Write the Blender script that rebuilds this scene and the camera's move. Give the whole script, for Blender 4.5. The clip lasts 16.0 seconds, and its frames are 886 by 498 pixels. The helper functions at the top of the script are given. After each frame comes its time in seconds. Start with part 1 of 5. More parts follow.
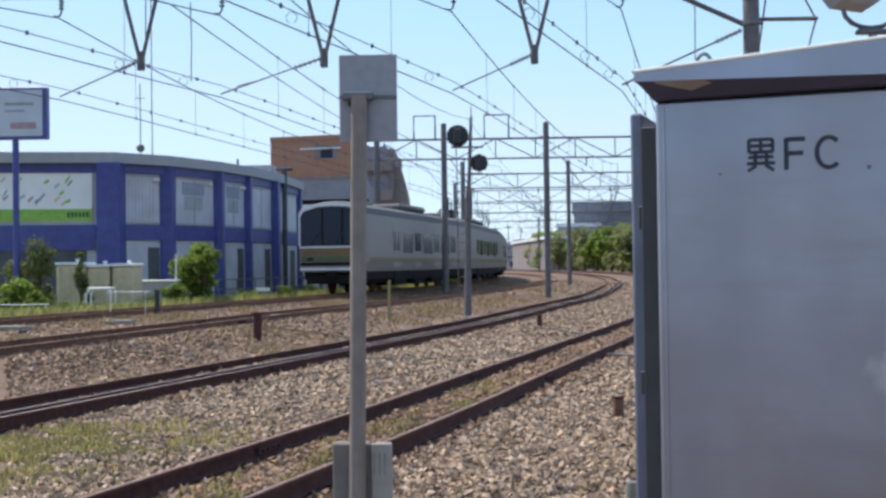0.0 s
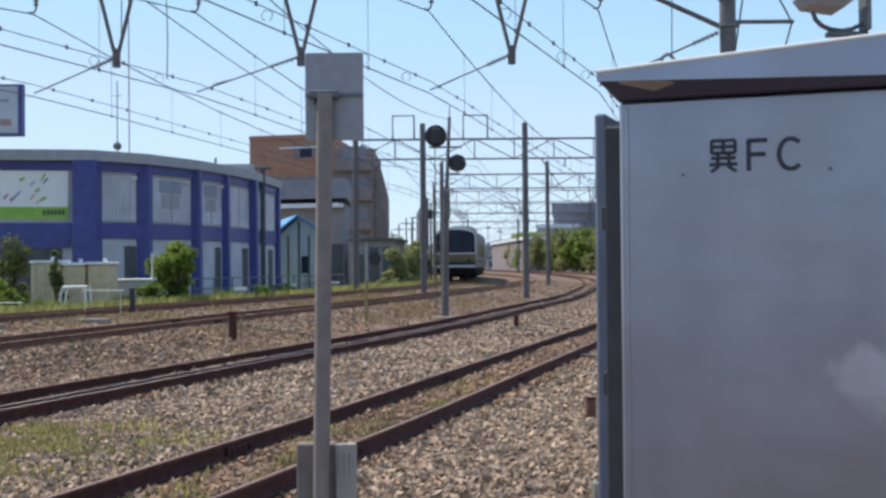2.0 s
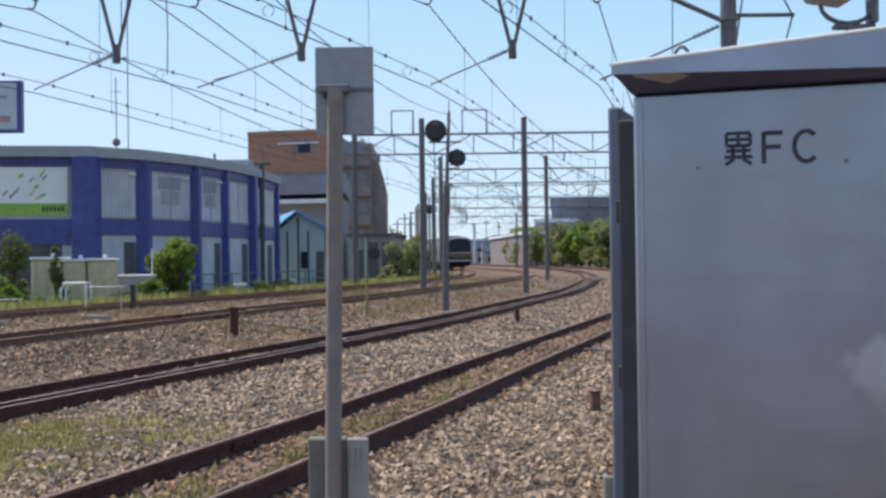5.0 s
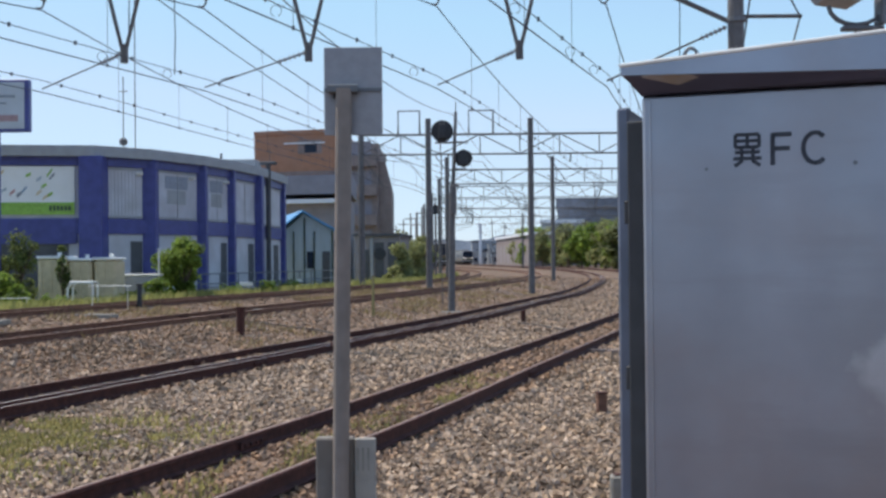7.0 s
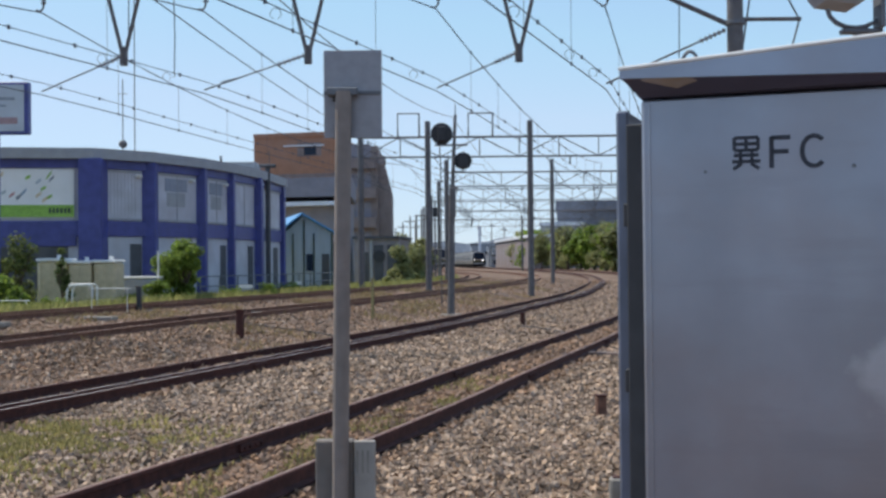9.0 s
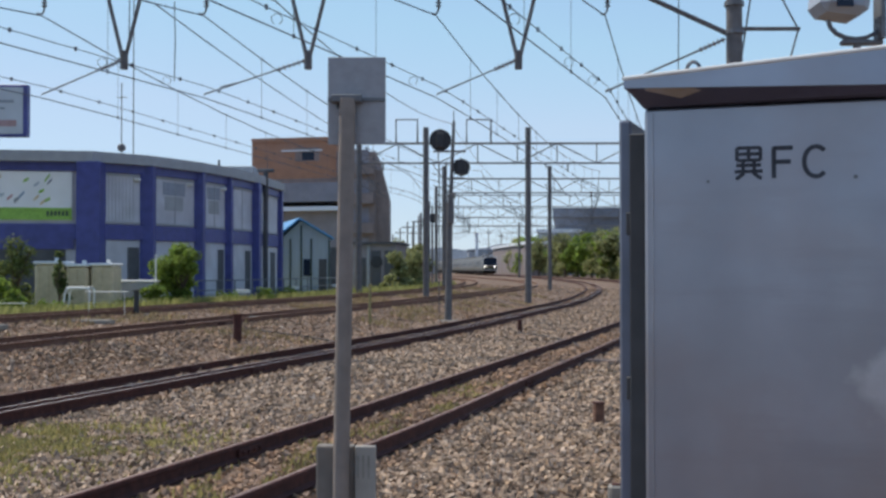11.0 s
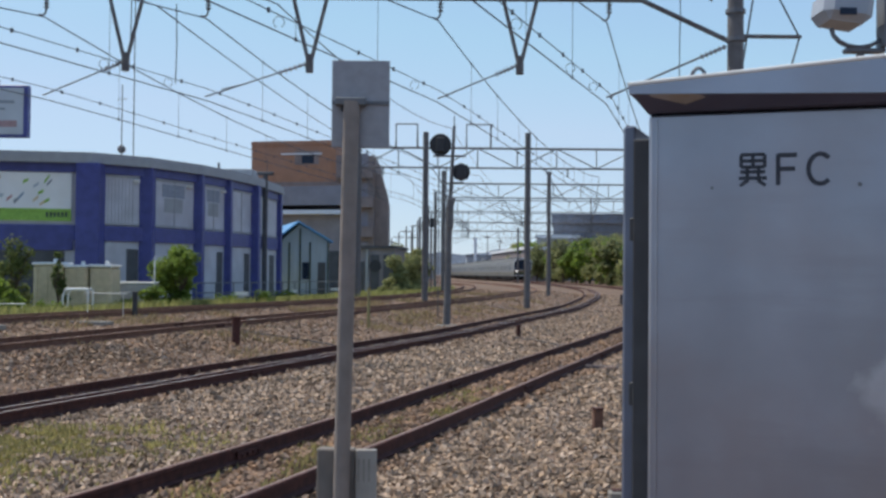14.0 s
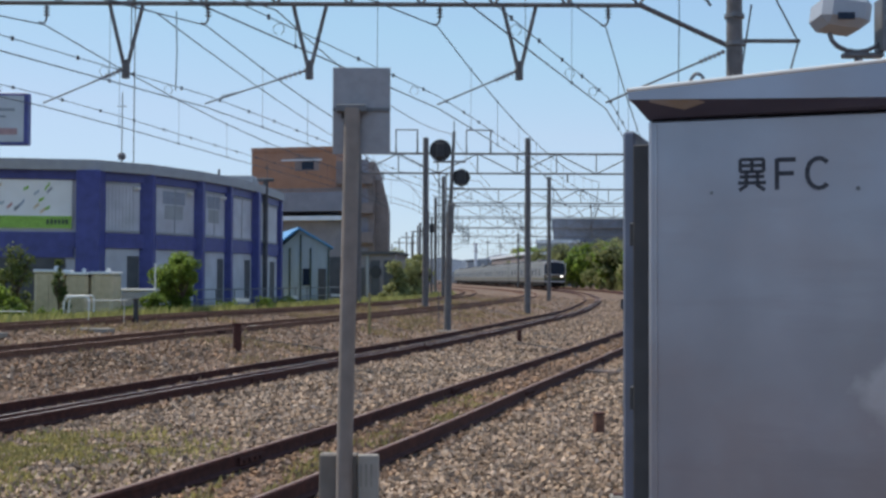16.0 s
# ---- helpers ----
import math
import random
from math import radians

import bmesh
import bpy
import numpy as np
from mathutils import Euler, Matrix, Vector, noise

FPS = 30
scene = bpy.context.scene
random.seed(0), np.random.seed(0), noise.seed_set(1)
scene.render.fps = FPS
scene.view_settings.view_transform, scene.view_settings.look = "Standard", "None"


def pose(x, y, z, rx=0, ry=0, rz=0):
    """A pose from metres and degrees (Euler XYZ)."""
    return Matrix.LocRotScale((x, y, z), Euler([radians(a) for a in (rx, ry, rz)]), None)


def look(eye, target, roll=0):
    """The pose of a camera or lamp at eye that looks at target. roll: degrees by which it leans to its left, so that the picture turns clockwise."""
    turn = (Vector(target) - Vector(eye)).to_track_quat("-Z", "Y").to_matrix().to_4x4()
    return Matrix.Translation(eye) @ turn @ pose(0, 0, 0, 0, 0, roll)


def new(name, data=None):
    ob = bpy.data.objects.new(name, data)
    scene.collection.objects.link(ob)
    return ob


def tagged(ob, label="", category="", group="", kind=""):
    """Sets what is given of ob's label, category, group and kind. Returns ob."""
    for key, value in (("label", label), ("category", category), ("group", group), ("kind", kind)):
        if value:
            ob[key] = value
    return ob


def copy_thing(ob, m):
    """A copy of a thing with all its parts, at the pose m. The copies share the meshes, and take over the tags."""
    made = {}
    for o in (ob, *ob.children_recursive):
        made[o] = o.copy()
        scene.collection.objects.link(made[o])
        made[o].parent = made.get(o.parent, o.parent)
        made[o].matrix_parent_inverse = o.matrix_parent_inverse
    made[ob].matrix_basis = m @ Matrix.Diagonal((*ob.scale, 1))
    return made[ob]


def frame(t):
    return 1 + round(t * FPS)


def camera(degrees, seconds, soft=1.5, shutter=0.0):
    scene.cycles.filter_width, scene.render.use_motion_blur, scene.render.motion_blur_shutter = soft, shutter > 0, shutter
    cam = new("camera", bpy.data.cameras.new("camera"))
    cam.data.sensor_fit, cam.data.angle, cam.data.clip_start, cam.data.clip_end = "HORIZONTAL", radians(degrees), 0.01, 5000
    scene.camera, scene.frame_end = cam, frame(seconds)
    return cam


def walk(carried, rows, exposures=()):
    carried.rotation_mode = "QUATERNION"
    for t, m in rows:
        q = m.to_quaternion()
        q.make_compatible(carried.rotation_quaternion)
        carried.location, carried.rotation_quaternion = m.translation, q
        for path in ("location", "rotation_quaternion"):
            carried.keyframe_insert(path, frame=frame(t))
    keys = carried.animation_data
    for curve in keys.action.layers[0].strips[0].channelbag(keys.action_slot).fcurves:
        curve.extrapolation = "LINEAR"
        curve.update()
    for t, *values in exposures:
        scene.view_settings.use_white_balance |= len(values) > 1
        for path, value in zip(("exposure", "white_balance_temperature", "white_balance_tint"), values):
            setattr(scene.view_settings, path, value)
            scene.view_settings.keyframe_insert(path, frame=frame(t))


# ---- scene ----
cam = camera(42.81, 16.0, soft=2.8)
PATH = [
    (0.0, (0.038, 0.009, 1.604), (-0.7691, 49.9970, 2.3180), -0.789),
    (0.5, (0.066, 0.009, 1.601), (-0.7576, 49.9965, 2.3425), -1.206),
    (1.0, (0.092, 0.048, 1.605), (-0.4739, 50.0396, 2.3023), -1.108),
    (1.5, (0.111, 0.039, 1.604), (0.0141, 50.0340, 2.3378), -0.745),
    (2.0, (0.112, 0.038, 1.601), (0.1978, 50.0333, 2.3125), -0.495),
    (2.5, (0.092, 0.043, 1.596), (0.1902, 50.0393, 2.1713), -0.687),
    (3.0, (0.068, 0.044, 1.597), (0.2058, 50.0412, 2.1120), -0.918),
    (3.5, (0.051, 0.043, 1.596), (0.2064, 50.0400, 2.1525), -0.728),
    (4.0, (0.047, 0.052, 1.597), (0.2326, 50.0486, 2.1188), -0.719),
    (6.5, (0.035, 0.036, 1.598), (0.0603, 50.0337, 2.0797), -0.659),
    (7.0, (0.032, 0.038, 1.598), (-0.0608, 50.0353, 2.1050), -0.540),
    (7.5, (0.031, 0.037, 1.599), (-0.0380, 50.0332, 2.1817), -0.416),
    (8.0, (0.030, 0.031, 1.600), (-0.0655, 50.0267, 2.2238), -0.266),
    (8.5, (0.032, 0.035, 1.599), (-0.0391, 50.0309, 2.2489), -0.402),
    (9.0, (0.032, 0.031, 1.599), (-0.0361, 50.0267, 2.2183), -0.526),
    (11.5, (-0.002, 0.002, 1.602), (0.0785, 49.9935, 2.5216), 0.106),
    (12.0, (-0.003, 0.006, 1.600), (0.0613, 49.9988, 2.4237), 0.179),
    (12.5, (-0.003, 0.001, 1.600), (0.0210, 49.9956, 2.3654), 0.110),
    (13.0, (0.000, 0.000, 1.600), (0.0000, 49.9919, 2.4999), 0.000),
    (13.5, (-0.007, 0.000, 1.597), (0.0510, 49.9901, 2.6011), 0.280),
    (14.0, (-0.018, 0.003, 1.598), (0.1186, 49.9907, 2.6929), 0.495),
    (14.5, (-0.028, -0.004, 1.599), (0.1282, 49.9831, 2.7411), 0.384),
    (15.0, (-0.026, -0.005, 1.597), (0.0984, 49.9780, 2.8816), 0.232),
    (15.5, (-0.019, -0.013, 1.598), (0.0867, 49.9694, 2.9204), 0.111),
    (16.0, (-0.022, -0.024, 1.598), (0.0998, 49.9580, 2.9363), 0.226),
]
walk(cam, [(t, look(e, g, r)) for t, e, g, r in PATH], [(0, 0.38), (0.5, 0.34), (1, 0.26), (4, 0.23), (9, 0.09), (12, -0.02), (16, -0.02)])

# ---- light ----
SUN_AZ, SUN_EL = -60.0, 57.0  # degrees left of +y, above the horizon
world = bpy.data.worlds.new("sky")
scene.world = world
world.use_nodes = True
wn = world.node_tree.nodes
sky = wn.new("ShaderNodeTexSky")
sky.sky_type, sky.sun_disc = "NISHITA", False
sky.sun_elevation, sky.sun_rotation = radians(SUN_EL), radians(SUN_AZ)
sky.air_density, sky.dust_density, sky.ozone_density = 1.0, 0.0, 2.2
wn["Background"].inputs["Strength"].default_value = 0.150
tint = wn.new("ShaderNodeMix")
tint.data_type, tint.blend_type = "RGBA", "MULTIPLY"
tint.inputs[0].default_value, tint.inputs[7].default_value = 1.0, (0.93, 0.98, 1.075, 1)
world.node_tree.links.new(sky.outputs[0], tint.inputs[6])
haze = wn.new("ShaderNodeMix")
haze.data_type, haze.blend_type = "RGBA", "MIX"
haze.inputs[0].default_value, haze.inputs[7].default_value = 0.30, (3.5, 4.9, 6.5, 1)
world.node_tree.links.new(tint.outputs[2], haze.inputs[6])
cap = wn.new("ShaderNodeMix")  # a hazy horizon no paler than its haze
cap.data_type, cap.blend_type = "RGBA", "DARKEN"
cap.inputs[0].default_value, cap.inputs[7].default_value = 0.7, (3.45, 4.35, 5.5, 1)
world.node_tree.links.new(haze.outputs[2], cap.inputs[6])
world.node_tree.links.new(cap.outputs[2], wn["Background"].inputs[0])
sun = new("sun", bpy.data.lights.new("sun", "SUN"))
sun.data.energy, sun.data.angle, sun.data.color = 4.35, radians(0.6), (1.0, 0.92, 0.80)
sun.matrix_world = look((0, 0, 0), (-math.sin(radians(SUN_AZ)) * math.cos(radians(SUN_EL)), -math.cos(radians(SUN_AZ)) * math.cos(radians(SUN_EL)), -math.sin(radians(SUN_EL))))


# ---- materials ----
def material(name, base, rough=0.7, metal=0.0, dark=0.75, grain=8.0, stain=0.6, bump=0.15, second=None, per=0.0, spec=0.5, stretch=None, hues=0.0):
    """Base colour broken by fine grain and broad stains; per: change from piece to piece."""
    m = bpy.data.materials.new(name)
    m.use_nodes = True
    n, l = m.node_tree.nodes, m.node_tree.links
    b = n["Principled BSDF"]
    tc = n.new("ShaderNodeTexCoord")
    src = tc.outputs["Object"]
    if stretch:
        mp = n.new("ShaderNodeMapping")
        mp.inputs["Scale"].default_value = stretch
        l.new(src, mp.inputs[0])
        src = mp.outputs[0]
    fine, broad = n.new("ShaderNodeTexNoise"), n.new("ShaderNodeTexNoise")
    fine.inputs["Scale"].default_value, fine.inputs["Detail"].default_value = grain, 6
    broad.inputs["Scale"].default_value, broad.inputs["Detail"].default_value = stain, 4
    l.new(src, fine.inputs["Vector"]), l.new(src, broad.inputs["Vector"])
    r1, r2 = n.new("ShaderNodeValToRGB"), n.new("ShaderNodeValToRGB")
    lo = second if second else tuple(c * dark for c in base)
    r1.color_ramp.elements[0].position, r1.color_ramp.elements[1].position = 0.35, 0.65
    r1.color_ramp.elements[0].color, r1.color_ramp.elements[1].color = (*lo, 1), (*base, 1)
    r2.color_ramp.elements[0].position, r2.color_ramp.elements[1].position = 0.3, 0.7
    k = (1 + dark) / 2
    r2.color_ramp.elements[0].color, r2.color_ramp.elements[1].color = (k, k, k * 0.97, 1), (1, 1, 1, 1)
    l.new(fine.outputs[0], r1.inputs[0]), l.new(broad.outputs[0], r2.inputs[0])
    mix = n.new("ShaderNodeMix")
    mix.data_type, mix.blend_type = "RGBA", "MULTIPLY"
    mix.inputs[0].default_value = 1.0
    l.new(r1.outputs[0], mix.inputs[6]), l.new(r2.outputs[0], mix.inputs[7])
    out = mix.outputs[2]
    if per:
        geo = n.new("ShaderNodeNewGeometry")
        hsv, mr = n.new("ShaderNodeHueSaturation"), n.new("ShaderNodeMapRange")
        mr.inputs[3].default_value, mr.inputs[4].default_value = 1 - per, 1 + per
        l.new(geo.outputs["Random Per Island"], mr.inputs[0])
        l.new(mr.outputs[0], hsv.inputs["Value"]), l.new(out, hsv.inputs["Color"])
        if hues:
            k1, k2, sat = n.new("ShaderNodeMath"), n.new("ShaderNodeMath"), n.new("ShaderNodeMapRange")
            k1.operation, k2.operation = "MULTIPLY", "FRACT"
            k1.inputs[1].default_value = 17.3
            sat.inputs[3].default_value, sat.inputs[4].default_value = 1 - hues, 1 + hues
            l.new(geo.outputs["Random Per Island"], k1.inputs[0]), l.new(k1.outputs[0], k2.inputs[0])
            l.new(k2.outputs[0], sat.inputs[0]), l.new(sat.outputs[0], hsv.inputs["Saturation"])
        out = hsv.outputs[0]
    l.new(out, b.inputs["Base Color"])
    b.inputs["Roughness"].default_value, b.inputs["Metallic"].default_value = rough, metal
    b.inputs["Specular IOR Level"].default_value = spec
    if bump:
        bp = n.new("ShaderNodeBump")
        bp.inputs["Strength"].default_value, bp.inputs["Distance"].default_value = bump, 0.02
        l.new(fine.outputs[0], bp.inputs["Height"]), l.new(bp.outputs[0], b.inputs["Normal"])
    return m


def foliage(name, base, second):
    """Leaves that let some of the light through."""
    m = material(name, base, 0.6, second=second, grain=2.0, stain=0.4, bump=0, per=0.4, spec=0.3)
    n, l = m.node_tree.nodes, m.node_tree.links
    b = n["Principled BSDF"]
    colour = b.inputs["Base Color"].links[0].from_socket
    t, mix = n.new("ShaderNodeBsdfTranslucent"), n.new("ShaderNodeMixShader")
    mix.inputs[0].default_value = 0.5
    l.new(colour, t.inputs["Color"])
    l.new(b.outputs[0], mix.inputs[1]), l.new(t.outputs[0], mix.inputs[2])
    l.new(mix.outputs[0], n["Material Output"].inputs["Surface"])
    return m


def glow(name, colour, strength):
    m = material(name, colour, 0.3)
    b = m.node_tree.nodes["Principled BSDF"]
    b.inputs["Emission Color"].default_value, b.inputs["Emission Strength"].default_value = (*colour, 1), strength
    return m


M = {
    "ballast": material("ballast", (0.235, 0.165, 0.122), 0.95, second=(0.13, 0.088, 0.064), grain=14, stain=0.5, bump=0.8, spec=0.2),
    "stone": material("ballast_stone", (0.465, 0.345, 0.252), 0.9, second=(0.255, 0.182, 0.128), grain=9, stain=0.4, bump=0.2, per=0.55, spec=0.25, hues=0.16),
    "stained": material("rust_stained_stone", (0.39, 0.262, 0.18), 0.92, second=(0.22, 0.145, 0.098), grain=9, stain=0.4, bump=0.2, per=0.42, spec=0.2, hues=0.16),
    "rusthead": material("rusty_rail_head", (0.38, 0.28, 0.23), 0.55, 0.2, second=(0.26, 0.18, 0.14), grain=4, stain=1.0),
    "rust": material("rusty_steel", (0.095, 0.038, 0.031), 0.9, second=(0.058, 0.025, 0.022), grain=12, stain=1.5, spec=0.3),
    "railhead": material("worn_rail_head", (0.66, 0.60, 0.57), 0.45, 0.4, grain=5, stain=0.8),
    "concrete": material("concrete", (0.32, 0.30, 0.27), 0.9, grain=12, stain=0.9, spec=0.2),
    "mast": material("weathered_mast", (0.165, 0.16, 0.165), 0.75, grain=6, stain=0.7, spec=0.3),
    "post_steel": material("weathered_post", (0.285, 0.24, 0.215), 0.75, 0.1, dark=0.8, grain=9, stain=1.2),
    "box_grey": material("grimy_box_paint", (0.215, 0.188, 0.168), 0.8, dark=0.8, grain=8, stain=2.0),
    "pale_plate": material("faded_plate", (0.37, 0.345, 0.315), 0.7, dark=0.85, grain=10, stain=3.0),
    "steel": material("galvanised_steel", (0.20, 0.21, 0.23), 0.6, 0.4, grain=7, stain=1.0),
    "cabinet": material("grey_cabinet_paint", (0.365, 0.385, 0.455), 0.30, 0.6, dark=0.87, grain=2.2, stain=1.1, bump=0.0),
    "cabinet_side": material("dark_cabinet_side", (0.19, 0.215, 0.29), 0.35, 0.2, dark=0.72, grain=3, stain=1.2),
    "soffit": material("shaded_soffit", (0.10, 0.105, 0.185), 0.55, second=(0.075, 0.078, 0.135), grain=3, stain=2.0),
    "cabinet_dark": material("dark_gasket", (0.06, 0.06, 0.065), 0.6),
    "ink": material("black_stencil_paint", (0.045, 0.05, 0.07), 0.6, grain=40),
    "signback": material("sign_back_aluminium", (0.33, 0.325, 0.35), 0.5, 0.4, dark=0.88, grain=20, stain=2.0, bump=0.03),
    "wire": material("wire", (0.085, 0.095, 0.12), 0.6),
    "insul": material("porcelain", (0.16, 0.15, 0.16), 0.3),
    "black": material("matt_black", (0.035, 0.038, 0.045), 0.6),
    "blue": material("deep_blue_paint", (0.062, 0.076, 0.30), 0.45, dark=0.75, grain=3, stain=0.4, bump=0.05),
    "white_panel": material("white_wall_panel", (0.76, 0.78, 0.83), 0.7, dark=0.9, grain=2, stain=0.3, bump=0.05),
    "store_panel": material("store_wall_panel", (0.57, 0.59, 0.67), 0.6, dark=0.80, grain=1.2, stain=0.5, bump=0.05),
    "roof_grey": material("grey_roof_edge", (0.36, 0.38, 0.42), 0.7, dark=0.88, grain=3, stain=0.4, bump=0.05),
    "orange": material("orange_brown_wall", (0.41, 0.215, 0.135), 0.85, dark=0.85, grain=1.5, stain=0.15, bump=0.1),
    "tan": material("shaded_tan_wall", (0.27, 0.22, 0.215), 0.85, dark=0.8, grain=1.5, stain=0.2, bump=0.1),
    "grey_wall": material("grey_wall", (0.36, 0.38, 0.41), 0.85, dark=0.88, grain=2, stain=0.25),
    "mauve_wall": material("shaded_mauve_wall", (0.30, 0.275, 0.295), 0.85, dark=0.82, grain=1.5, stain=0.4),
    "mauve_roof": material("mauve_grey_roof", (0.27, 0.26, 0.30), 0.8, dark=0.85, grain=1.5, stain=0.4),
    "town_wall": material("hazed_town_wall", (0.40, 0.44, 0.50), 0.85, dark=0.9, grain=1, stain=0.1),
    "dark_wall": material("dark_grey_wall", (0.10, 0.105, 0.12), 0.8, grain=2, stain=0.3),
    "blue_roof": material("blue_sheet_roof", (0.10, 0.32, 0.62), 0.5, dark=0.85, grain=3, stain=0.5),
    "glass": material("dark_glass", (0.018, 0.028, 0.055), 0.12, dark=0.9, spec=0.18),
    "train_steel": material("brushed_stainless", (0.205, 0.21, 0.215), 0.45, 0.3, dark=0.9, grain=4, stain=0.5, bump=0.03, stretch=(1, 0.1, 6)),
    "train_roof": material("train_roof_grey", (0.13, 0.135, 0.14), 0.8, dark=0.85, grain=3, stain=0.6),
    "train_dark": material("train_underframe", (0.018, 0.016, 0.016), 0.9, spec=0.15),
    "train_white": material("train_white_rim", (0.72, 0.73, 0.74), 0.45, dark=0.94),
    "train_front": material("train_front_panel", (0.24, 0.235, 0.245), 0.45, dark=0.92),
    "stripe_orange": material("orange_stripe", (0.20, 0.125, 0.055), 0.5),
    "stripe_green": material("green_stripe", (0.11, 0.12, 0.05), 0.5),
    "leaf": foliage("leaves", (0.28, 0.38, 0.07), (0.13, 0.19, 0.035)),
    "leaf_dark": foliage("dark_leaves", (0.17, 0.21, 0.07), (0.09, 0.12, 0.04)),
    # paler than the near leaves: distance haze is mixed into the colour
    "leaf_hazed": foliage("hazed_bank_leaves", (0.36, 0.37, 0.16), (0.23, 0.25, 0.11)),
    "bark": material("bark", (0.12, 0.09, 0.065), 0.9),
    "grass": foliage("grass_blades", (0.40, 0.40, 0.15), (0.26, 0.27, 0.09)),
    "moss": foliage("moss", (0.42, 0.37, 0.15), (0.28, 0.245, 0.10)),
    "dry_grass": foliage("dry_grass_blades", (0.37, 0.29, 0.15), (0.25, 0.19, 0.10)),
    "lamp_grey": material("pale_lamp_housing", (0.38, 0.42, 0.49), 0.5, dark=0.88, grain=6, stain=2.0),
    "beige": material("beige_box_paint", (0.66, 0.56, 0.37), 0.7, dark=0.8, grain=4, stain=0.8),
    "white": material("white_paint", (0.78, 0.78, 0.76), 0.6, dark=0.92, grain=6, stain=1.0),
    "yellow": material("faded_yellow_paint", (0.30, 0.26, 0.11), 0.7, grain=8),
    "hill": material("hazed_wood", (0.20, 0.235, 0.29), 0.95, grain=0.4, stain=0.03, bump=0, spec=0.1),
    "billboard_green": material("green_print", (0.30, 0.55, 0.10), 0.6),
    "billboard_white": material("white_print", (0.80, 0.83, 0.87), 0.6, dark=0.93, grain=1, stain=0.5),
    "print_pale": material("faded_red_print", (0.44, 0.30, 0.34), 0.6),
    "print_grey": material("grey_print", (0.30, 0.34, 0.42), 0.6),
    "print_red": material("red_print", (0.55, 0.28, 0.30), 0.6),
    "print_blue": material("blue_print", (0.28, 0.42, 0.60), 0.6),
    "print_dark": material("dark_print", (0.05, 0.08, 0.06), 0.6),
    "headlight": glow("headlight", (1.0, 0.96, 0.88), 4.0),
}


def gloss_and_streaks(m, pale, at, radius, amount):
    """A pale patch with a ragged outline at a place on the thing, a gloss reflection put into the colour, and soft
    vertical streaks.
    """
    n, l = m.node_tree.nodes, m.node_tree.links
    b = n["Principled BSDF"]
    old = b.inputs["Base Color"].links[0].from_socket
    tc, dist, wob = n.new("ShaderNodeTexCoord"), n.new("ShaderNodeVectorMath"), n.new("ShaderNodeTexNoise")
    wob.inputs["Scale"].default_value, wob.inputs["Detail"].default_value = 7.0, 4
    dist.operation = "DISTANCE"
    dist.inputs[1].default_value = at
    l.new(tc.outputs["Object"], dist.inputs[0]), l.new(tc.outputs["Object"], wob.inputs["Vector"])
    add = n.new("ShaderNodeMath")
    add.operation = "MULTIPLY_ADD"
    add.inputs[1].default_value = 0.35
    l.new(wob.outputs[0], add.inputs[0]), l.new(dist.outputs["Value"], add.inputs[2])
    mr = n.new("ShaderNodeMapRange")
    mr.inputs[1].default_value, mr.inputs[2].default_value = radius * 0.6 + 0.17, radius + 0.2
    mr.inputs[3].default_value, mr.inputs[4].default_value = amount, 0.0
    l.new(add.outputs[0], mr.inputs[0])
    mix = n.new("ShaderNodeMix")
    mix.data_type = "RGBA"
    mix.inputs[7].default_value = (*pale, 1)
    l.new(mr.outputs[0], mix.inputs[0]), l.new(old, mix.inputs[6])
    streak, mp, ramp, mul = n.new("ShaderNodeTexNoise"), n.new("ShaderNodeMapping"), n.new("ShaderNodeValToRGB"), n.new("ShaderNodeMix")
    mp.inputs["Scale"].default_value = (4, 4, 0.35)
    streak.inputs["Scale"].default_value = 1.0
    ramp.color_ramp.elements[0].position, ramp.color_ramp.elements[1].position = 0.3, 0.7
    ramp.color_ramp.elements[0].color, ramp.color_ramp.elements[1].color = (0.91, 0.90, 0.91, 1), (1, 1, 1, 1)
    mul.data_type, mul.blend_type = "RGBA", "MULTIPLY"
    mul.inputs[0].default_value = 1.0
    l.new(tc.outputs["Object"], mp.inputs[0]), l.new(mp.outputs[0], streak.inputs["Vector"]), l.new(streak.outputs[0], ramp.inputs[0])
    l.new(mix.outputs[2], mul.inputs[6]), l.new(ramp.outputs[0], mul.inputs[7])
    l.new(mul.outputs[2], b.inputs["Base Color"])


M["rust_paint"] = material("rust_marked_paint", (0.40, 0.40, 0.47), 0.6, second=(0.36, 0.32, 0.27), grain=9, stain=4.0, bump=0.05)


